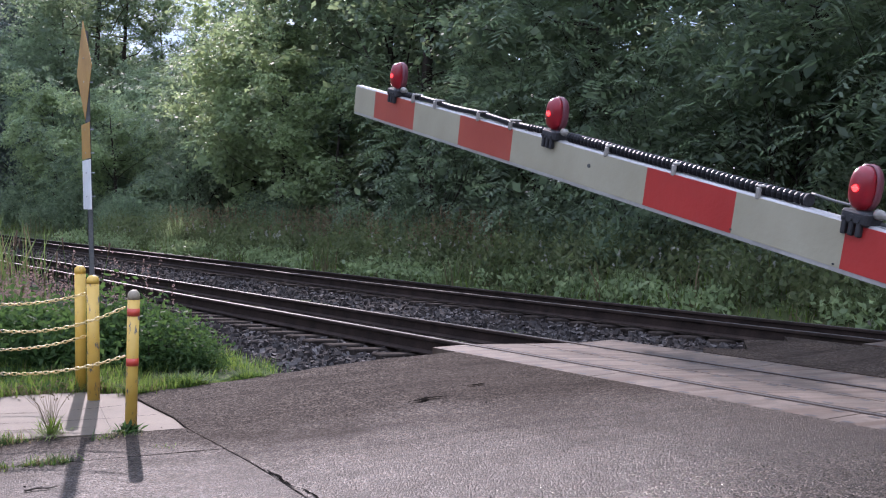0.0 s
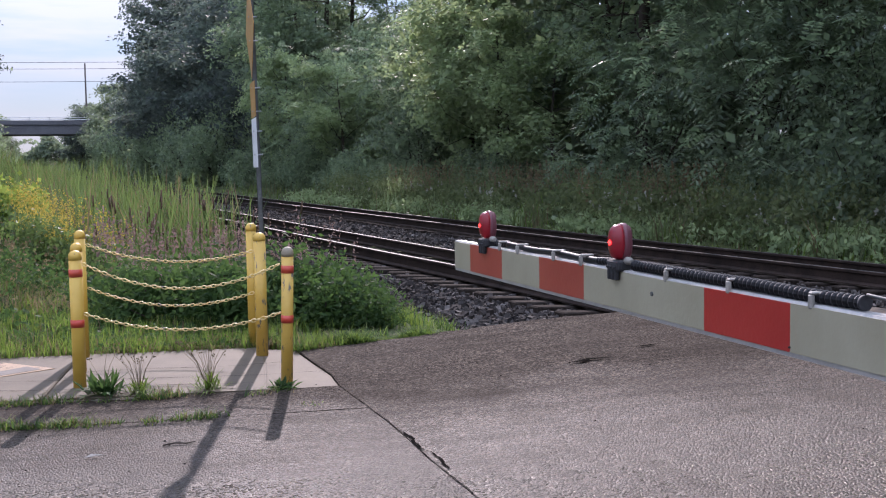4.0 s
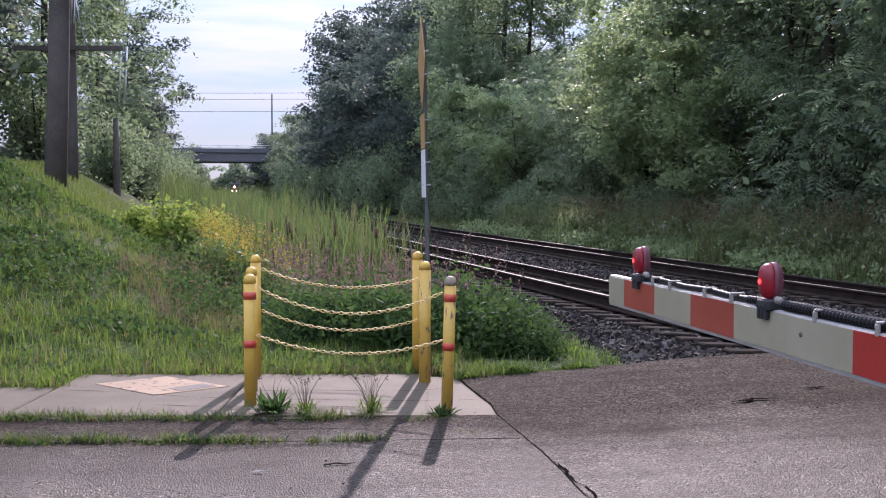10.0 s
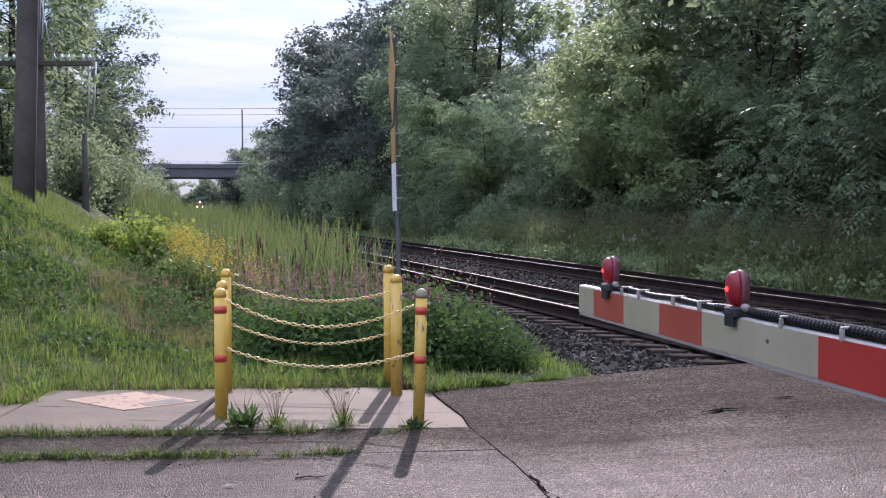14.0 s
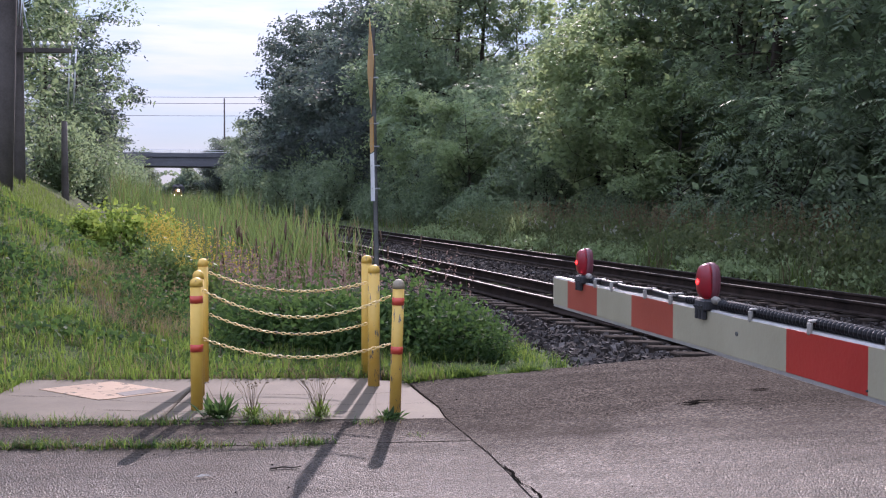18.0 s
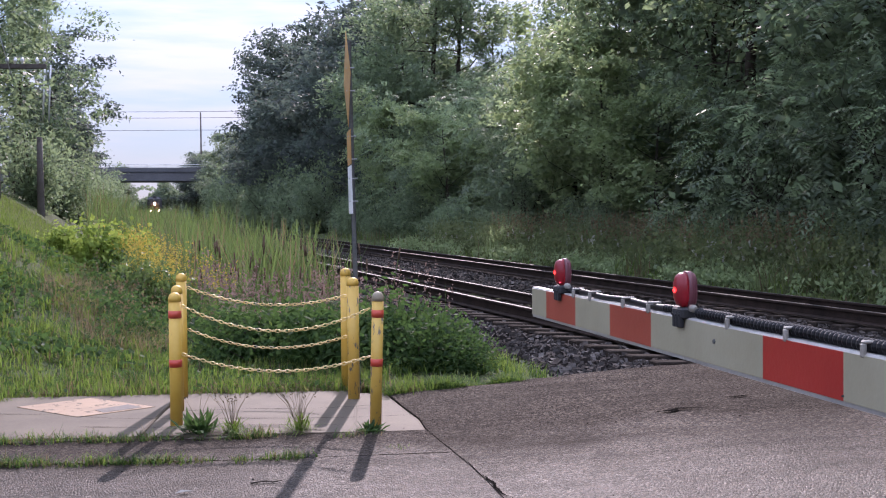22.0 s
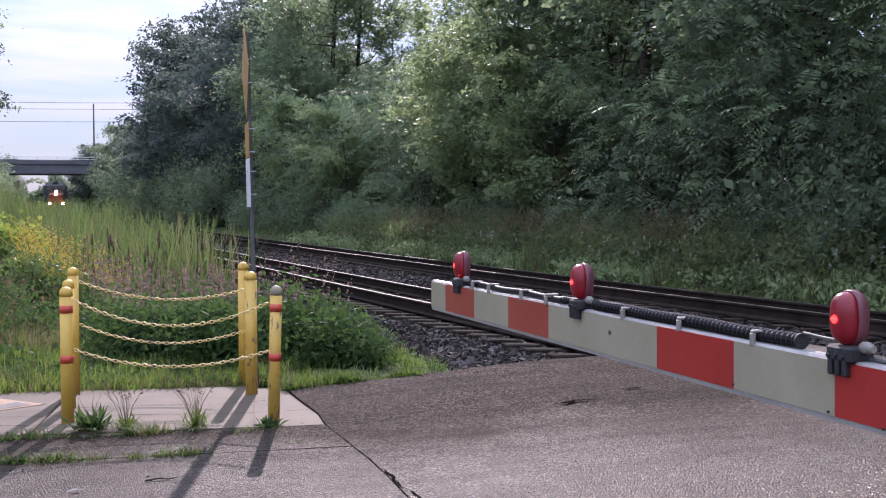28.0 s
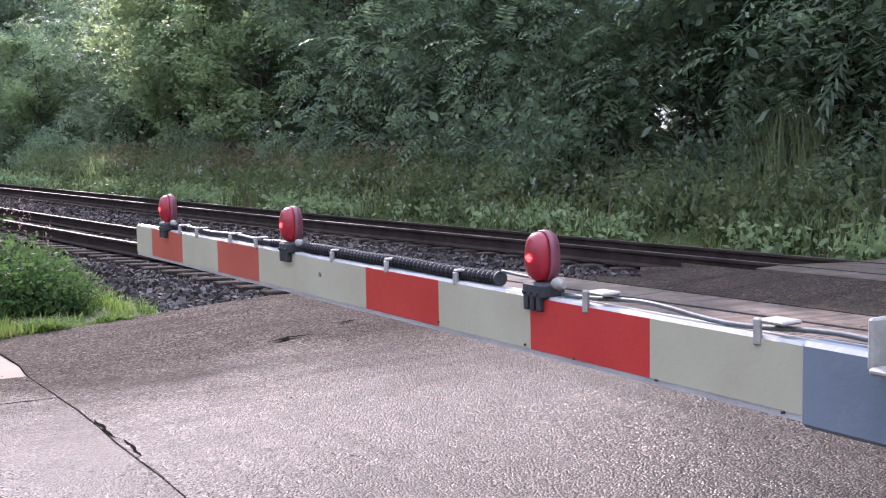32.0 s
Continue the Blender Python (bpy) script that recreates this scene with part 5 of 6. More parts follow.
def build_far_woods():
    rng = np.random.default_rng(15)
    out = []
    for s0, qa, qb, hgt, n in ((262, -60, -3, 7.5, 2600), (300, -80, 100, 8.0, 3600), (296, -34, 26, 7.6, 3400), (262, 12, 60, 9.5, 1500), (218, 12.5, 40, 12, 4200), (216, -40, 1.0, 12.5, 5600), (246, -40, 2.0, 10.5, 3600), (440, 4, 45, 13.5, 9000), (440, -40, 6, 10, 8000), (262, 18, 90, 10.0, 1500), (205, 26, 80, 12, 1400), (212, -70, -9, 7.5, 1500), (75, 30, 60, 13, 1200), (30, 32, 60, 13, 1200)):
        q = rng.uniform(qa, qb, n)
        top = hgt * (0.72 + 0.28 * np.sin(q * 0.31) * np.sin(q * 0.13 + 1))
        s = s0 + rng.normal(size=n) * 4
        z = top * rng.random(n) ** 0.6
        w = q + bend(s)
        open_ = (np.abs(q - 8.5) > 5.5) | (z > 7.0) | (s0 > 310)
        out.append(np.stack([EX * s + NX * w, EY * s + NY * w, z + grade(s)], -1)[open_])
    for q0, n in ((31, 5200), (38, 4200)):
        s, q = rng.uniform(-70, 95, n), q0 + rng.normal(size=n) * 1.5
        w = q + bend(s)
        top = np.where((s > 76) & (s < 102), 7.0, 13.0)
        out.append(np.stack([EX * s + NX * w, EY * s + NY * w, 1.0 + top * rng.random(n) ** 0.8], -1))
    stuff("far_woods", soup("far_woods", leaves(np.concatenate(out), 1.25, 0.85, rng, 0.1), LEAF_FAR), "distant pale green woods closing the railway cutting", "woods")


build_far_woods()


def make_shrub(name, seed, w, h, n_leaf, leaf, mat, label, category="shrub", group="", slim=0.5, droop=0.3):
    """A bush: a few stems and mounded clumps of leaves down to the ground."""
    rng = np.random.default_rng(seed)
    ob = thing(name, Matrix.Translation((0, 0, -500)), label, category, group)
    g, tips = Geo(), []
    for k in range(14):
        a, r = rng.uniform(0, 6.28), w * 0.5 * rng.uniform(0.1, 0.95) ** 0.7
        z = h * rng.uniform(0.45, 1.0) * (1 - 0.5 * (r / (w * 0.5)) ** 2)
        p = Vector((math.cos(a) * r, math.sin(a) * r, z))
        g.tube([(p.x * 0.15, p.y * 0.15, -0.1), (p.x * 0.5, p.y * 0.5, z * 0.55), p], [0.012 * h + 0.006, 0.009 * h + 0.004, 0.003], 5, 0, False)
        for f in (0.25, 0.5, 0.75, 1.0):
            tips.append((p.x * (0.3 + 0.7 * f), p.y * (0.3 + 0.7 * f), max(z * f, 0.08)))
    part("stem", g, BARK, ob)
    tips = np.array(tips)
    n_spray = n_leaf // 6
    pick = rng.integers(0, len(tips), n_spray)
    sc = tips[pick] + rng.normal(size=(n_spray, 3)) * np.array([0.11 * w, 0.11 * w, 0.09 * h])
    sc[:, 2] = np.abs(sc[:, 2])
    c = np.repeat(sc, 6, 0) + rng.normal(size=(n_spray * 6, 3)) * leaf * 0.8
    part("foliage", soup("foliage", leaves(c, leaf, leaf * slim, rng, droop), mat), None, ob)
    return ob


def drop_kinds(kinds):
    for k in kinds:
        for o in (*k.children_recursive, k):
            bpy.data.objects.remove(o)


def build_understory():
    rnd = random.Random(9)
    kinds = [make_shrub("shrub", 41, 3.6, 3.4, 5200, 0.20, LEAF_MID, "dense green undergrowth shrub at the wood's edge, greyed for lens veil", group="undergrowth shrubs"),
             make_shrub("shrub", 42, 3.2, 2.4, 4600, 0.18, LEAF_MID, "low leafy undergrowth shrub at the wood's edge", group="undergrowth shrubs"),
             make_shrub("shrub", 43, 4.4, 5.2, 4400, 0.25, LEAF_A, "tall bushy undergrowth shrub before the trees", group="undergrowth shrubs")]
    for s in np.arange(-14, 76, 2.7):
        p = place(s + rnd.uniform(-0.8, 0.8), 16.1 + rnd.uniform(-0.5, 0.6))
        c = copy_thing(kinds[rnd.choice((0, 1, 1))], Matrix())
        k = rnd.uniform(0.7, 1.1) * (0.75 if 17 < s < 54 else 1.0)
        c.matrix_basis = pose(p.x, p.y, float(ground_z(p.x, p.y)) - 0.05, 0, 0, rnd.uniform(0, 360)) @ Matrix.Diagonal((k, k, k * rnd.uniform(0.85, 1.15), 1))
    for s in np.arange(-15, 80, 3.6):
        p = place(s + rnd.uniform(-0.8, 0.8), 21.3 + rnd.uniform(-0.8, 0.8))
        c = copy_thing(kinds[2], Matrix())
        k = rnd.uniform(0.9, 1.25)
        c.matrix_basis = pose(p.x, p.y, float(ground_z(p.x, p.y)) - 0.05, 0, 0, rnd.uniform(0, 360)) @ Matrix.Diagonal((k, k, k, 1))
    for s, q, k in ((80, 15.5, 1.2), (88, 15.3, 1.2), (97, 15.6, 1.3), (107, 15.2, 1.2), (118, 15.4, 1.4), (130, 15.4, 1.4), (144, 15.6, 1.4), (160, 15.5, 1.5), (176, 15.5, 1.5),
                    (38, -3.6, 0.75), (43, -1.6, 0.7), (50, -1.2, 0.7), (57, -0.6, 0.7), (66, -0.2, 0.75), (78, 0.1, 0.8), (92, 0.2, 0.9), (110, 0.2, 0.9), (130, 0.0, 1.0), (33.5, -8.0, 0.7), (32, -12.5, 0.7)):
        p = place(s, q)
        c = copy_thing(kinds[2], Matrix())
        c.matrix_basis = pose(p.x, p.y, float(ground_z(p.x, p.y)) - 0.05, 0, 0, rnd.uniform(0, 360)) @ Matrix.Diagonal((k, k, k, 1))
    drop_kinds(kinds)


build_understory()


def build_bank_plants():
    rng = np.random.default_rng(77)
    # mown-looking lawn on the bank
    n = 125000
    x = rng.uniform(-9.5, 2.0, n)
    y = edge_y(x) + 0.02 + 11.5 * rng.random(n) ** 1.6
    s, q = to_track(x, y)
    keep = (q < 2.9 - 0.12 * np.clip(y - 11, 0, 10)) & (x > -0.42 * y - 0.8)
    x, y = x[keep], y[keep]
    patch = np.sin(x * 1.7 + 2 * np.sin(y * 0.8)) * np.sin(y * 1.3 + x)
    keep = rng.random(len(x)) < 0.72 + 0.28 * patch
    x, y = x[keep], y[keep]
    pts = np.stack([x, y, ground_z(x, y) - 0.01], -1)
    clump = np.sin(x * 6.1 + 3 * np.sin(y * 3.7)) * np.sin(y * 5.3 + 2 * np.sin(x * 2.9)) + 0.8 * np.sin(x * 1.9 + y * 1.1) * np.sin(y * 2.3 - x)
    tall = 0.085 + 0.055 * np.clip(clump, -1, 1.5)
    shade = np.sin(x * 0.9 + 1.6 * np.sin(y * 0.75 + 1)) * np.sin(y * 1.15 + 0.8 * x) + 0.5 * clump + rng.normal(size=len(x)) * 0.45
    dry = rng.random(len(x)) < np.where(y < edge_y(x) + 0.4, 0.6, 0.08)
    stuff("lawn_grass", strip("lawn_grass", pts, "", [GRASS, DRY, LEAF_BUSH], tall, 0.017, rng, "", 1.3, np.where(dry, 1, np.where(shade > 0.25, 2, 0))), "short sunlit green grass on the bank", "grass")
    # weeds and grass on the crest under the trees
    n = 26000
    x, y = rng.uniform(-17, -4, n), rng.uniform(20.5, 34, n)
    s, q = to_track(x, y)
    keep = (q < 0.8) & (x > -0.42 * y - 2)
    c = np.stack([x, y, ground_z(x, y) - 0.02], -1)[keep]
    stuff("crest_grass", strip("crest_grass", c, "", [GRASS, WEED], 0.2, 0.024, rng, "", 0.6, (rng.random(len(c)) < 0.5).astype(int)), "uncut grass and weeds on the crest below the trees", "grass")
    # longer clumps
    c = pts[rng.integers(0, len(pts), 1500)]
    c = np.repeat(c, 14, 0) + rng.normal(size=(21000, 3)) * np.array([0.06, 0.06, 0])
    stuff("tall_grass", strip("tall_grass", c, "", [GRASS, DRY], 0.19, 0.016, rng, "", 0.6, (rng.random(len(c)) < 0.12).astype(int)), "longer uneven grass clumps on the bank", "grass")
    # broad-leaved weeds among the grass
    n = 13000
    x = rng.uniform(-9.5, 1.0, n)
    y = edge_y(x) + 0.1 + 11 * rng.random(n) ** 1.5
    s, q = to_track(x, y)
    patch = np.sin(x * 1.1 + 1.7 * np.sin(y * 0.6) + 2) * np.sin(y * 0.8 + x * 0.7)
    keep = (q < 2.6 - 0.1 * np.clip(y - 11, 0, 12)) & (x > -0.42 * y - 0.8) & (patch + rng.normal(size=n) * 0.3 > 0.15)
    c = np.stack([x, y, ground_z(x, y) + rng.uniform(0.01, 0.10, n)], -1)[keep]
    stuff("lawn_weeds", soup("lawn_weeds", leaves(c, 0.075, 0.05, rng, 0.0), LEAF_BUSH), "patches of low broad-leaved weeds in the grass", "weeds")
    n = 15000
    x, y = rng.uniform(-9.0, -2.2, n), rng.uniform(11.6, 18.5, n)
    s, q = to_track(x, y)
    patch = np.sin(x * 1.9 + 1) * np.sin(y * 1.4 + 0.5 * x)
    keep = (q < 0.6) & (patch + rng.normal(size=n) * 0.25 > 0.05)
    c = np.stack([x, y, ground_z(x, y) + 0.06 + 0.15 * rng.random(n) * (0.5 + 0.5 * patch)], -1)[keep]
    stuff("bank_creeper", soup("bank_creeper", leaves(c, 0.085, 0.06, rng, 0.0), LEAF_BUSH), "dark low creeper leaves covering part of the bank", "weeds")
    # dead thatch showing on the slope
    n = 9000
    x, y = rng.uniform(-5.5, -1.0, n), rng.uniform(12.5, 19, n)
    s, q = to_track(x, y)
    keep = (np.abs(q - 0.4 + 0.25 * np.sin(s * 1.3)) < 0.55)
    pts = np.stack([x, y, ground_z(x, y) - 0.01], -1)[keep]
    stuff("dry_grass", strip("dry_grass", pts, "", DRY, 0.26, 0.012, rng, "", 1.1), "brown dry grass down the bank's slope", "grass")
    # verge along the asphalt rim and ballast
    n = 10000
    x = rng.uniform(0.2, 1.9, n)
    y = edge_y(x) + np.abs(rng.normal(size=n)) * 0.3 * np.clip(1.5 - 0.75 * x, 0.1, 1)
    pts = np.stack([x, y, np.maximum(ground_z(x, y), -0.3) - 0.01], -1)
    stuff("verge_grass", strip("verge_grass", pts, "", [GRASS, LEAF_BUSH], 0.07 + 0.08 * np.clip(np.sin(x * 9 + 2 * np.sin(y * 7)), -0.3, 1), 0.014, rng, "", 1.4, (rng.random(n) < 0.45).astype(int)), "bright green grass along the asphalt rim", "grass")
    p = scatter(4600, 10.6, 14.2, 2.6, 4.7, rng)
    p = p[(p[:, 1] > edge_y(p[:, 0]) + 0.05) & (np.sin(p[:, 0] * 7 + 2 * np.sin(p[:, 1] * 5)) + rng.normal(size=len(p)) * 0.6 > -0.6)]
    stuff("ballast_weeds", strip("ballast_weeds", p, "", [GRASS, LEAF_BUSH], 0.22, 0.014, rng, "", 1.0, (rng.random(len(p)) < 0.4).astype(int)), "ragged weeds between the bushes and the ballast", "weeds")
    # tufts in the pavement seams
    def seam(n, x0, x1, y, spread, h, name, label):
        cl = rng.uniform(x0, x1, n)
        cl = cl[np.sin(cl * 2.3 + y) + np.sin(cl * 5.1 + 2 * y) + rng.normal(size=n) * 0.5 > -0.75]
        n = len(cl)
        xx = np.repeat(cl, 14) + rng.normal(size=n * 14) * 0.045
        yy = y + np.repeat(rng.normal(size=n) * spread * 0.7, 14) + rng.normal(size=n * 14) * spread * 0.6
        p = np.stack([xx, yy, 0 * xx - 0.005], -1)
        stuff(name, strip(name, p, "", [GRASS, LEAF_BUSH, DRY], h * (0.3 + 0.8 * np.repeat(rng.random(n) ** 1.6, 14)), 0.010, rng, "", 1.9, rng.choice(3, len(p), p=(0.33, 0.42, 0.25))), label, "grass")
    seam(420, -5.5, -0.3, 7.41, 0.05, 0.085, "seam_grass", "grass growing in the pavement seam")
    seam(400, -5.5, -0.6, 8.16, 0.05, 0.10, "seam_grass", "grass growing along the sidewalk edge")
    seam(10, -0.15, 0.3, 8.12, 0.07, 0.10, "seam_grass", "grass at the foot of a bollard")
    seam(5, 0.2, 0.4, 7.6, 0.05, 0.05, "seam_grass", "small grass tuft in the gutter")
    # weeds rooted at the sidewalk's edge
    for x, y, r, hh, stalks in ((-1.14, 8.27, 0.16, 0.19, 3), (-0.90, 8.30, 0.13, 0.12, 14), (-0.42, 8.30, 0.16, 0.15, 18), (0.10, 8.22, 0.08, 0.08, 0)):
        ob = thing("weed", pose(x, y, 0.0), "green weed clump growing from the sidewalk edge", "weed", "pavement weeds")
        n, wide = (100, 0.014) if stalks < 5 else (120, 0.005)
        az, el = rng.uniform(0, 6.28, n), rng.uniform(0.15, 1.2, n)
        d = np.stack([np.cos(az) * np.cos(el), np.sin(az) * np.cos(el), np.sin(el)], -1)
        side = np.stack([-np.sin(az), np.cos(az), 0 * az], -1)
        ln = rng.uniform(0.5, 1.1, (n, 1)) * np.hypot(r, hh)
        b = rng.normal(size=(n, 3)) * np.array([r * 0.25, r * 0.2, 0]) + np.array([0, 0, 0.005])
        mid = b + d * ln * 0.55
        tip = b + d * ln - np.array([0, 0, 0.25]) * ln * np.cos(el)[:, None]
        part("leaf_rosette", soup("leaf_rosette", np.stack([b, mid + side * wide, tip, mid - side * wide], 1), LEAF_BUSH if stalks < 5 else GRASS), None, ob)
        for k in range(stalks):
            g = Geo()
            a, ln2 = rng.uniform(0, 6.28), rng.uniform(0.22, 0.4)
            lean = rng.uniform(0.1, 0.75)
            tipp = (math.cos(a) * ln2 * lean, math.sin(a) * ln2 * lean * 0.6, ln2)
            g.tube([(0, 0, 0), (tipp[0] * 0.4, tipp[1] * 0.4, ln2 * 0.6), tipp], [0.002, 0.0016, 0.001], 4)
            for j in range(3):
                e = rng.normal(size=3) * 0.012
                g.box((tipp[0] + e[0], tipp[1] + e[1], tipp[2] + e[2]), (0.009, 0.009, 0.011), 0.003)
            part("stalk", g, DRY, ob)
    # reeds and cattails in the ditch
    p = np.concatenate([scatter(2600, 17.6, 24, 1.7, 4.3, rng, 1.1), scatter(4200, 22, 38, 1.2, 4.4, rng, 1.1), scatter(7600, 30, 75, 0.2, 4.6, rng), scatter(5200, 70, 150, -0.5, 5.2, rng)])
    sx, sq = to_track(p[:, 0], p[:, 1])
    p = p[np.sin(sx * 1.3 + 2.2 * np.sin(sq * 1.4)) + 0.9 * np.sin(sx * 0.47 + sq * 1.9) + rng.normal(size=len(p)) * 0.55 > -0.55]
    stuff("reeds", strip("reeds", p, "", [REED, DRY], 1.75 + 0.5 * smoothstep(26, 40, EX * p[:, 0] + EY * p[:, 1]), 0.042, rng, "", 0.4, (rng.random(len(p)) < 0.13).astype(int), segs=3), "tall green reeds filling the ditch", "reeds")
    # brown spikes
    p = scatter(60, 14.5, 23, 1.6, 4.0, rng)
    g = Geo()
    for a in p:
        h = rng.uniform(0.95, 1.55)
        lx, ly = rng.normal(size=2) * 0.13
        g.tube([a, a + np.array([lx, ly, h])], 0.005, 4, 1, False)
        g.tube([a + np.array([lx, ly, h - 0.02]), a + np.array([lx * 1.08, ly * 1.08, h + 0.14])], 0.012, 6, 0)
    tagged(part("cattails", g, [CATTAIL, REED]), "brown cattail heads among the reeds", "cattails", kind="stuff")

    def spikes(name, n, s0, s1, q0, q1, h, mats, label, category, w=0.05, power=1.0, leaf=0.085, top=0.4, drift=0.0, bloom=0.03):
        """Flower stalks: leafy below, a spike of small blooms above."""
        p = scatter(n, s0, s1, q0, q1, rng, power)
        ss, qq = to_track(p[:, 0], p[:, 1])
        wave = np.sin(ss * 0.9 + 1.5 * np.sin(qq * 1.7 + h * 9)) + 0.8 * np.sin(ss * 2.3 + qq * 1.3 + n)
        p = p[wave + rng.normal(size=n) * 0.4 > -1.9 + 2.0 * drift]
        n = len(p)
        hh = h * rng.uniform(0.65, 1.15, n)
        quads, mi = [], []
        m = 26
        f = rng.random((n, m)) ** 0.8
        up = f * 0.98 + 0.02
        is_top = up > 1 - top
        lean = rng.normal(size=(n, 1, 2)) * 0.10
        r = np.where(is_top, w * (1.08 - up), w * 1.7)[..., None]
        c = np.concatenate([p[:, None, :2] + lean * up[..., None] * hh[:, None, None] + rng.normal(size=(n, m, 2)) * r, (p[:, None, 2] + up * hh[:, None])[..., None]], -1)
        big = np.where(is_top, bloom, leaf).reshape(-1, 1)
        c = c.reshape(-1, 3)
        d, e = rotations(len(c), rng, -0.9)
        quads = np.stack([c - d * big * 0.6, c + e * big * 0.28, c + d * big * 0.6, c - e * big * 0.28], 1)
        mi = is_top.reshape(-1).astype(int)
        st = strip(name + "_stem", p, "", mats[0], h, 0.008, rng, "", 0.08)
        stuff(name, soup(name, quads, mats, mi), label, category)
        stuff(name + "_stalks", st, "thin green stalks of " + category, "stalks")

    spikes("loosestrife", 340, 13.2, 17.6, 1.6, 3.7, 1.12, [REED, PINK], "faded pink loosestrife spikes by the ditch", "wildflowers", 0.02, 1.0, 0.07, 0.36, 0.0, 0.045)
    spikes("bush_stalks", 150, 11.6, 14.6, 1.8, 4.0, 1.25, [LEAF_BUSH, PINK], "leafy stalks with faded pink tips rising from the bushes", "weeds", 0.045, 1.0, 0.06, 0.3)
    spikes("goldenrod", 620, 16.6, 21.5, 0.8, 2.3, 1.15, [REED, GOLD], "yellow goldenrod blooming beside the ditch", "wildflowers", 0.075, 1.0, 0.085, 0.34)
    spikes("bank_weeds", 420, 13.0, 24, 0.3, 2.2, 0.5, [LEAF_BUSH, DRY], "mixed green weeds on the bank", "weeds", 0.06, 1.0, 0.06, 0.2)
    # weeds behind the far track
    spikes("far_weeds", 2900, 2, 46, 13.6, 16.4, 1.35, [WEED, WEED], "tall leafy green weeds behind the far track", "weeds", 0.09, 1.0, 0.13, 0.25, 0.75, 0.06)
    spikes("far_low_weeds", 1500, 0, 50, 13.2, 14.6, 0.55, [LEAF_B, LEAF_B], "low leafy weeds beside the far ballast, brightened as sunlit", "weeds", 0.1, 1.0, 0.13, 0.2, 0.95, 0.08)
    spikes("far_dry_weeds", 900, 20, 38, 13.9, 15.6, 1.5, [WEED, DRY], "pale dry weed spikes behind the far track", "weeds", 0.05, 1.0, 0.12, 0.4, 1.0, 0.075)
    spikes("far_white_flowers", 420, 6, 44, 13.5, 15.0, 0.9, [WEED, PALE], "small white wildflowers behind the far track", "wildflowers", 0.08, 1.0, 0.11, 0.14, 0.9, 0.075)
    p = np.concatenate([scatter(5200, 0, 46, 13.1, 15.4, rng), scatter(2600, -10, 70, 13.3, 15.4, rng)])
    ss, qq = to_track(p[:, 0], p[:, 1])
    tall = 0.4 + 0.45 * np.clip(np.sin(ss * 1.1 + 2 * np.sin(qq * 1.3)) + 0.8 * np.sin(ss * 2.9 + qq) + (qq - 14.2) * 0.5, -0.5, 1.8)
    stuff("far_verge_grass", strip("far_verge_grass", p, "", [WEED, GRASS, DRY], tall, 0.045, rng, "", 0.8, rng.choice(3, len(p), p=(0.6, 0.25, 0.15))), "unmown green grass behind the far track", "grass")
    # a bright clump of tall grass behind the far track
    for s, q, r, n, hh in ((37.0, 14.2, 0.75, 420, 1.25), (34.6, 14.6, 0.5, 200, 0.9), (8.0, 15.0, 0.9, 330, 2.1), (10.6, 15.2, 0.8, 300, 2.2), (5.4, 15.2, 0.8, 260, 2.0)):
        p = place(s, q)
        xy = np.array([p.x, p.y]) + rng.normal(size=(n, 2)) * r * 0.5
        pts = np.stack([xy[:, 0], xy[:, 1], ground_z(xy[:, 0], xy[:, 1]) - 0.02], -1)
        stuff("tall_grass", strip("tall_grass", pts, "", WEED if s < 20 else LEAF_B, hh, 0.05, rng, "", 0.55, segs=3), "tall pale green grass clump behind the far track", "grass")
    # bushes at the corner and the pale big-leaved one on the bank
    rnd = random.Random(3)
    kinds = [make_shrub("bush", 51, 1.5, 1.0, 5200, 0.085, LEAF_BUSH, "dense dark green leafy bush beside the ballast", "bush", "bushes by the ditch"),
             make_shrub("bush", 52, 1.7, 1.25, 4300, 0.135, LEAF_LIME, "bright yellow-green large-leaved bush on the bank", "bush", "", 0.7, 0.1),
             make_shrub("bush", 53, 1.1, 0.9, 2600, 0.075, GRASS, "light green leafy weed bush beside the ballast", "bush", "bushes by the ditch")]
    for x, y, k, sc in ((0.66, 11.75, 0, 0.86), (-0.1, 12.0, 0, 1.1), (-0.85, 12.4, 0, 1.0), (0.25, 12.9, 0, 1.2), (0.82, 12.3, 0, 0.74), (-1.35, 12.9, 0, 0.95), (-0.5, 13.3, 0, 1.05), (0.7, 12.9, 0, 0.78), (1.0, 11.45, 0, 0.5), (0.45, 12.2, 0, 0.95), (0.95, 12.0, 0, 0.6), (0.2, 12.35, 2, 0.8), (-0.6, 12.7, 2, 0.8), (-4.3, 20.2, 1, 0.88), (-5.2, 20.7, 1, 0.5), (-3.9, 19.7, 1, 0.45)):
        c = copy_thing(kinds[k], Matrix())
        c.matrix_basis = pose(x, y, float(ground_z(x, y)) - 0.04, 0, 0, rnd.uniform(0, 360)) @ Matrix.Diagonal((sc, sc, sc, 1))
    drop_kinds(kinds)


build_bank_plants()

# ---- poles and wires ----


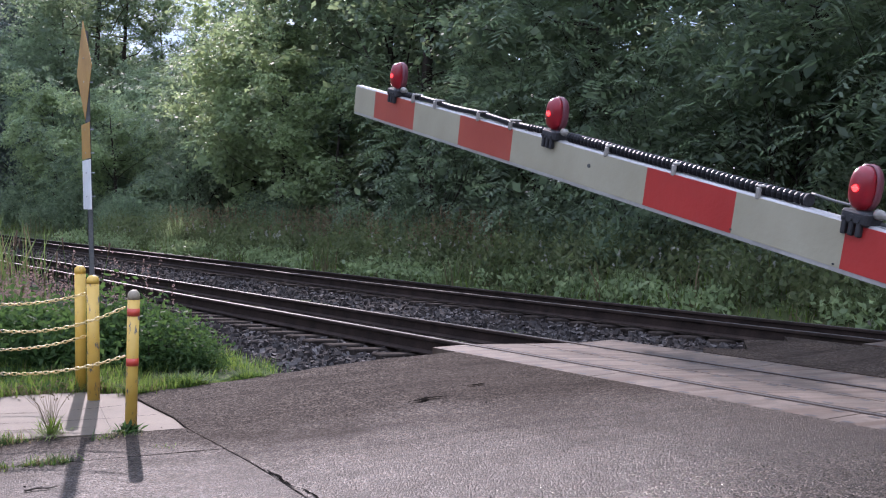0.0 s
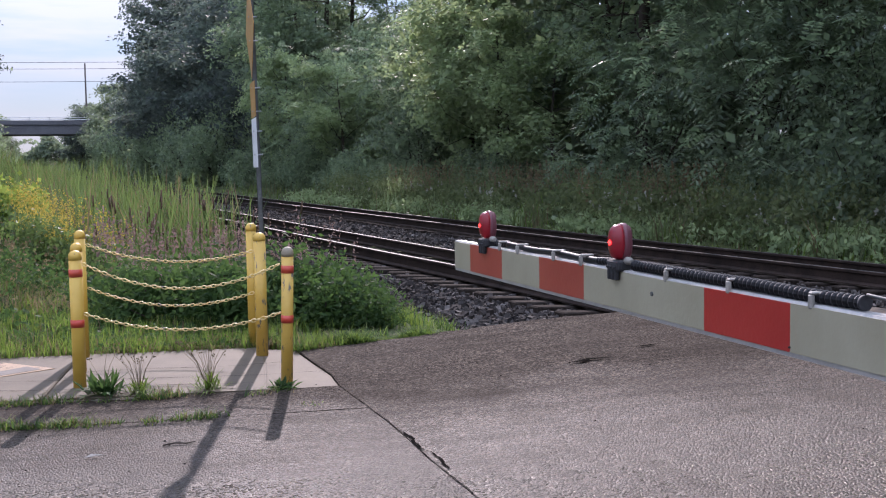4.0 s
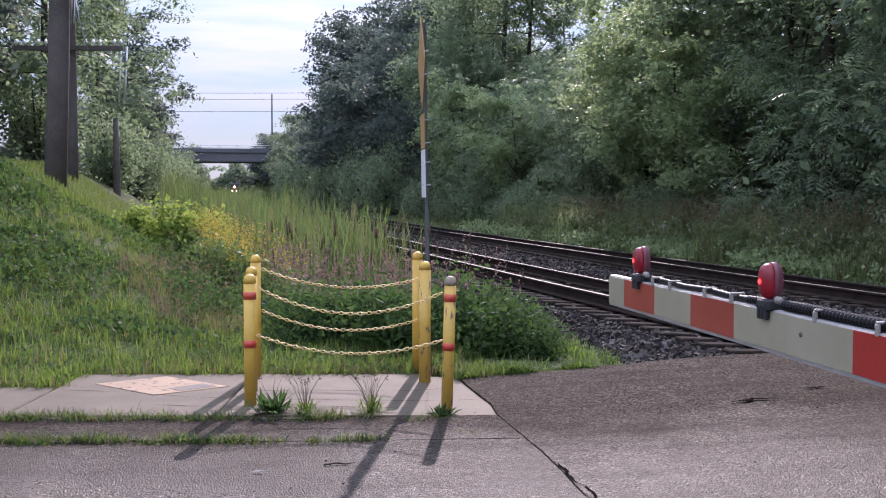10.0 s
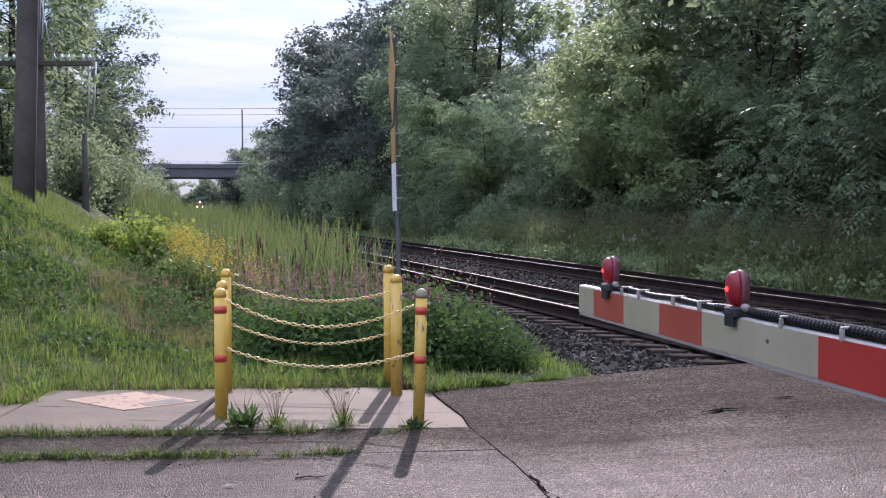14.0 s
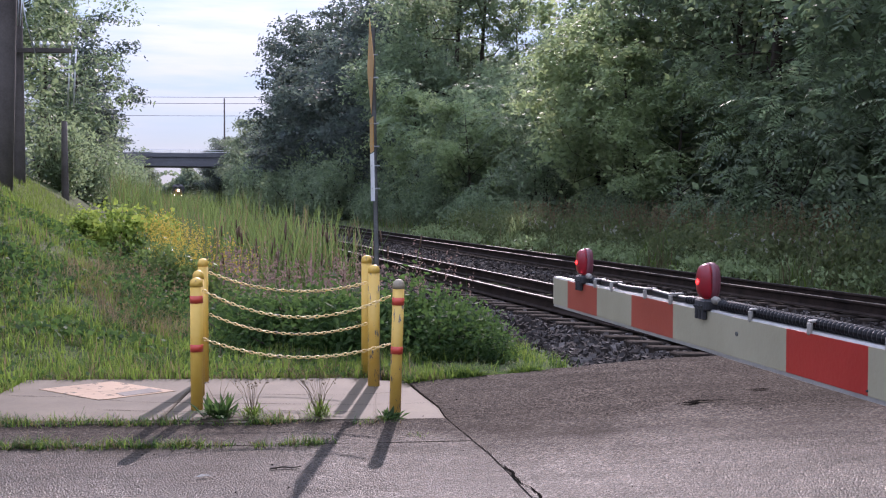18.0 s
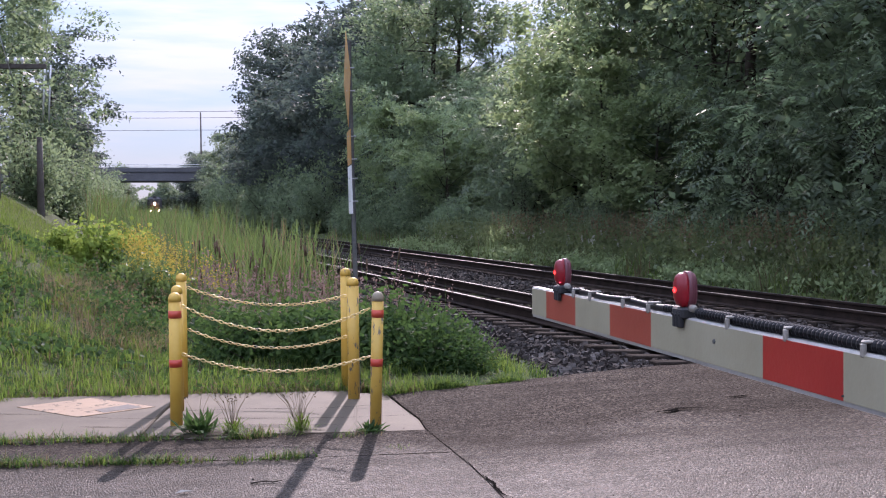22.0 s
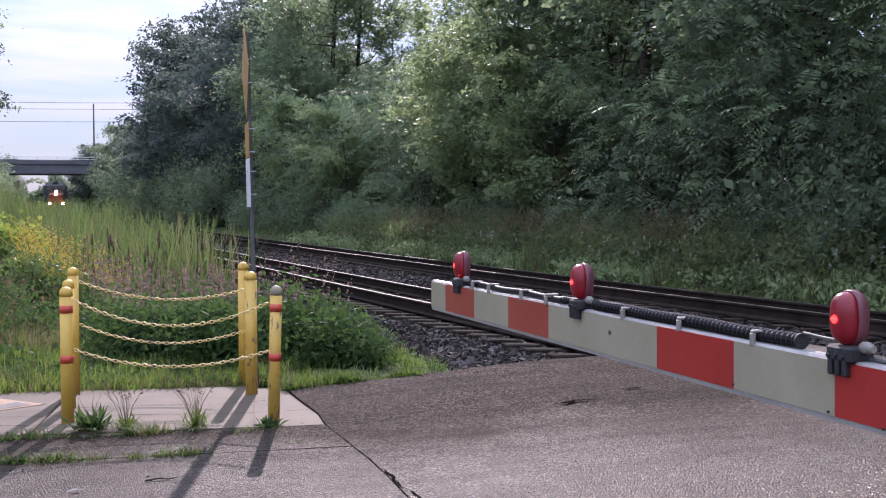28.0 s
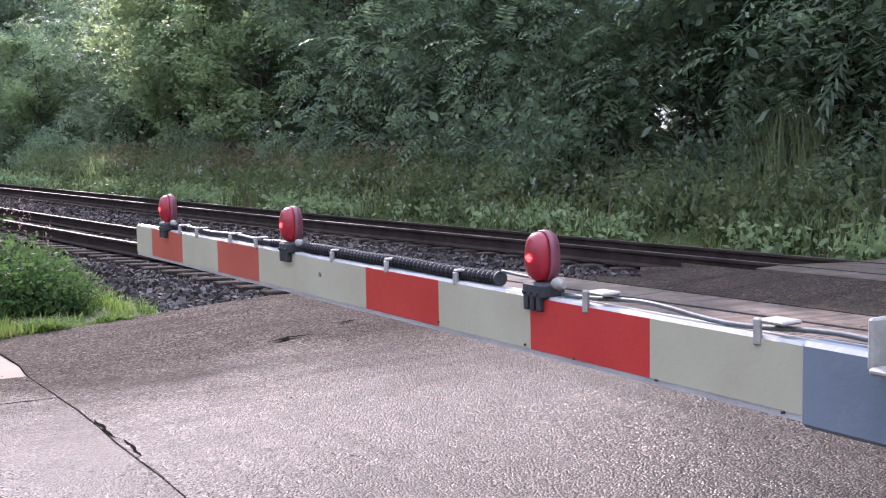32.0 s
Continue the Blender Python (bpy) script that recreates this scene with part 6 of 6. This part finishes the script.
def utility_pole(name, x, y, h, r, label, arm_z=None, arm_w=2.6, az=10, lean=0.0):
    z = float(ground_z(x, y)) - 1.3
    h += 1.2
    ob = thing(name, pose(x, y, z, 0, lean, az), label, "utility pole", "utility poles")
    g = Geo()
    g.tube([(0, 0, 0), (0.01, 0, h * 0.3), (0, 0.01, h * 0.6), (0, 0, h)], [r, r * 0.93, r * 0.84, r * 0.68], 14)
    part("pole", g, POLE_WOOD, ob)
    if arm_z:
        g = Geo()
        g.box((0, -r, arm_z - z), (arm_w, 0.1, 0.12), 0.01)
        part("crossarm", g, POLE_WOOD, ob)
        for k in (-0.47, -0.4, -0.27, -0.2, 0.16, 0.23, 0.29, 0.42, 0.48):
            g = Geo()
            g.tube([(k * arm_w, -r, arm_z - z + 0.06 + d) for d in (0, 0.05, 0.06, 0.11, 0.13, 0.17)], [0.02, 0.02, 0.05, 0.05, 0.035, 0.02], 8)
            part("insulator", g, SIGN_WHITE, ob, "pale glass insulator")
    return ob


pole_a = utility_pole("utility_pole", -7.2, 22.0, 10.5, 0.215, "thick brown wooden utility pole leaning on the grass bank", lean=2.0)
for dx, r, mat in ((0.235, 0.014, STEEL), (0.285, 0.009, SIGN_WHITE)):
    g = Geo()
    g.tube([(dx, -0.08, 4.4), (dx + 0.01, -0.08, 4.8), (dx - 0.02, -0.06, 11.0)], r, 6)
    part("riser_wire", g, mat, pole_a, "thin pale riser wire beside the pole")
g = Geo()
g.tube([(0.25, -0.08, 5.2), (0.38, -0.06, 4.5), (0.62, -0.05, 3.7)], 0.013, 6)
part("hanging_cable", g, STEEL, pole_a, "loose pale cable hanging from the pole")
utility_pole("utility_pole", -9.32, 30.0, 8.0, 0.17, "wooden pole with an insulator crossarm before the trees", 5.4, 2.85, 0)
pole_c = utility_pole("utility_pole", -10.2, 37.5, 2.6, 0.13, "short dark wooden pole among the trees")
for dx in (0.12, 0.3):
    g = Geo()
    g.tube([(dx, -0.1, 4.3), (dx + 0.1, -0.1, 6.1)], 0.03, 6)
    part("riser_pipe", g, SIGN_WHITE, pole_c, "pale riser pipe")
utility_pole("utility_pole", -28.9, 211.5, 19.6, 0.19, "distant wooden power pole by the overpass")
for dz, dy in ((20.4, 0), (19.3, 0.4), (17.0, -0.4)):
    g = Geo()
    z0 = dz
    g.tube([(-28.9 + dx, 211.5 + dy + dx * 0.06, z0 + 0.000035 * dx * dx * 6 + 0.010 * dx) for dx in np.linspace(-90, 60, 31)], 0.035, 5)
    ob = thing("power_line", Matrix(), "black overhead power line crossing above the railway", "power line", "power lines")
    part("wire", g, BLACK, ob)

# ---- overpass and train ----


def build_bridge():
    s0 = 198.0
    c = place(s0, 7.2)
    az = math.degrees(math.atan2(NY, NX)) - 2
    ob = thing("overpass", pose(c.x + 1.2, c.y, c.z - 1.1, 0, 0, az), "grey concrete road overpass across the railway", "bridge", kind="")
    g = Geo()
    g.box((6, 0, 8.4), (110, 9, 1.55), 0.05)
    part("deck", g, BRIDGE_STEEL, ob)
    g = Geo()
    g.box((6, -4.55, 9.5), (110, 0.3, 0.7), 0.03)
    part("parapet", g, BRIDGE_STEEL, ob)
    for z in (10.0, 10.35):
        g = Geo()
        g.tube([(-49, -4.55, z), (61, -4.55, z)], 0.05, 6)
        part("guard_rail", g, SIGN_WHITE, ob, "pale guard rail")
    for x in np.arange(-48, 62, 3):
        g = Geo()
        g.box((x, -4.55, 10.1), (0.1, 0.1, 0.6), 0.01)
        part("rail_post", g, STEEL, ob)
    for x in (-9.0, 8.0):
        g = Geo()
        g.box((x, 0, 3.4), (1.3, 8.4, 7.6), 0.08)
        part("pier", g, BRIDGE_STEEL, ob)
    for x in (-40, 44):
        g = Geo()
        g.box((x, 0, 3.4), (40, 9, 7.6), 0.1)
        part("abutment", g, BRIDGE_STEEL, ob)


build_bridge()


def build_train():
    dark = worn("locomotive_dark_paint", (0.018, 0.018, 0.022), (0.05, 0.05, 0.055), 1.5, 0.5, 0.1, 20, 0.1)
    orange = worn("locomotive_orange_paint", (0.09, 0.028, 0.012), (0.13, 0.045, 0.018), 1.5, 0.5, 0.1, 20, 0.1)
    glass = worn("cab_window_glass", (0.02, 0.025, 0.03), (0.04, 0.045, 0.05), 2, 0.08, 0, 20, 0.0)
    ob = thing("locomotive", Matrix(), "dark freight locomotive with lit headlights coming along the track", "locomotive")
    # local: front towards -y
    g = Geo()
    g.box((0, 10, 1.35), (3.0, 20, 0.35), 0.05)
    part("frame", g, dark, ob)
    g = Geo()
    g.box((0, 1.15, 2.2), (1.9, 1.7, 1.7), 0.25)
    part("nose", g, orange, ob, "orange low nose")
    g = Geo()
    g.box((0, 3.2, 2.95), (3.05, 2.6, 3.1), 0.55)
    part("cab", g, dark, ob)
    for x in (-0.75, 0.75):
        g = Geo()
        g.box((x, 1.885, 3.75), (1.0, 0.04, 0.6), 0.01)
        part("windscreen", g, glass, ob)
    g = Geo()
    g.box((0, 12, 2.75), (2.2, 15, 2.6), 0.2)
    part("hood", g, dark, ob)
    for y in (7, 10, 13, 17):
        g = Geo()
        g.tube([(0, y, 4.0), (0, y, 4.4)], 0.6, 14)
        part("roof_fan", g, dark, ob)
    g = Geo()
    g.box((0, 2.6, 4.55), (0.7, 0.9, 0.25), 0.05)
    part("roof_horn_box", g, dark, ob)
    for z in (2.9, 3.2):
        g = Geo()
        g.tube([(0, 0.32, z), (0, 0.2, z)], 0.17, 14)
        part("headlight", g, HEADLIGHT, ob, "lit warm headlight")
    for x in (-0.82, 0.82):
        g = Geo()
        g.tube([(x, 0.05, 1.65), (x, -0.06, 1.65)], 0.17, 12)
        part("ditch_light", g, HEADLIGHT, ob, "lit ditch light")
    g = Geo()
    vs = [(-1.45, -0.25, 0.25), (1.45, -0.25, 0.25), (1.4, 0.05, 1.2), (-1.4, 0.05, 1.2), (-1.45, 0.4, 0.25), (1.45, 0.4, 0.25), (1.4, 0.4, 1.2), (-1.4, 0.4, 1.2)]
    g.add(vs, [(0, 1, 2, 3), (5, 4, 7, 6), (1, 5, 6, 2), (4, 0, 3, 7), (3, 2, 6, 7), (4, 5, 1, 0)])
    part("pilot_plow", g, dark, ob)
    for yc in (4.0, 16.0):
        g = Geo()
        g.box((0, yc, 0.75), (2.3, 4.2, 0.5), 0.08)
        bogie = part("bogie", g, dark, ob)
        for dy in (-1.6, 0, 1.6):
            for x in (-0.75, 0.75):
                g = Geo()
                g.tube([(x - 0.07, yc + dy, 0.52), (x + 0.07, yc + dy, 0.52)], 0.52, 20)
                part("wheel", g, RAIL_SIDE, bogie)
    return ob


locomotive = build_train()
TRAIN = [(0, 528), (5.5, 458), (9, 413), (13, 361), (16, 322), (19, 283), (21, 257), (23, 230), (26, 188), (29, 143), (32, 98)]


def motions():
    swing = [(0, 11.55), (0.25, 9.05), (0.5, 6.5), (0.75, 4.15), (1.0, 1.95), (1.25, 0.1), (1.5, -0.93), (1.75, -0.85), (2.0, -0.62), (2.5, -0.22), (3.0, -0.05), (3.5, -0.15), (5.5, -0.25), (32, -0.25)]
    walk(gate_arm, [(t, pose(*PIVOT, 0, -a, ARM_AZ - 0.22 * max(0.0, 1 - t / 5.5))) for t, a in swing])
    rows = []
    for t, s in TRAIN:
        p = place(s, (R1 + R2) / 2, ZR - CANT / 2)
        q = place(s + 12, (R1 + R2) / 2, ZR - CANT / 2)
        rows.append((t, pose(p.x, p.y, p.z, 0, 0, math.degrees(math.atan2(-(q.x - p.x), q.y - p.y)))))
    walk(locomotive, rows)


motions()
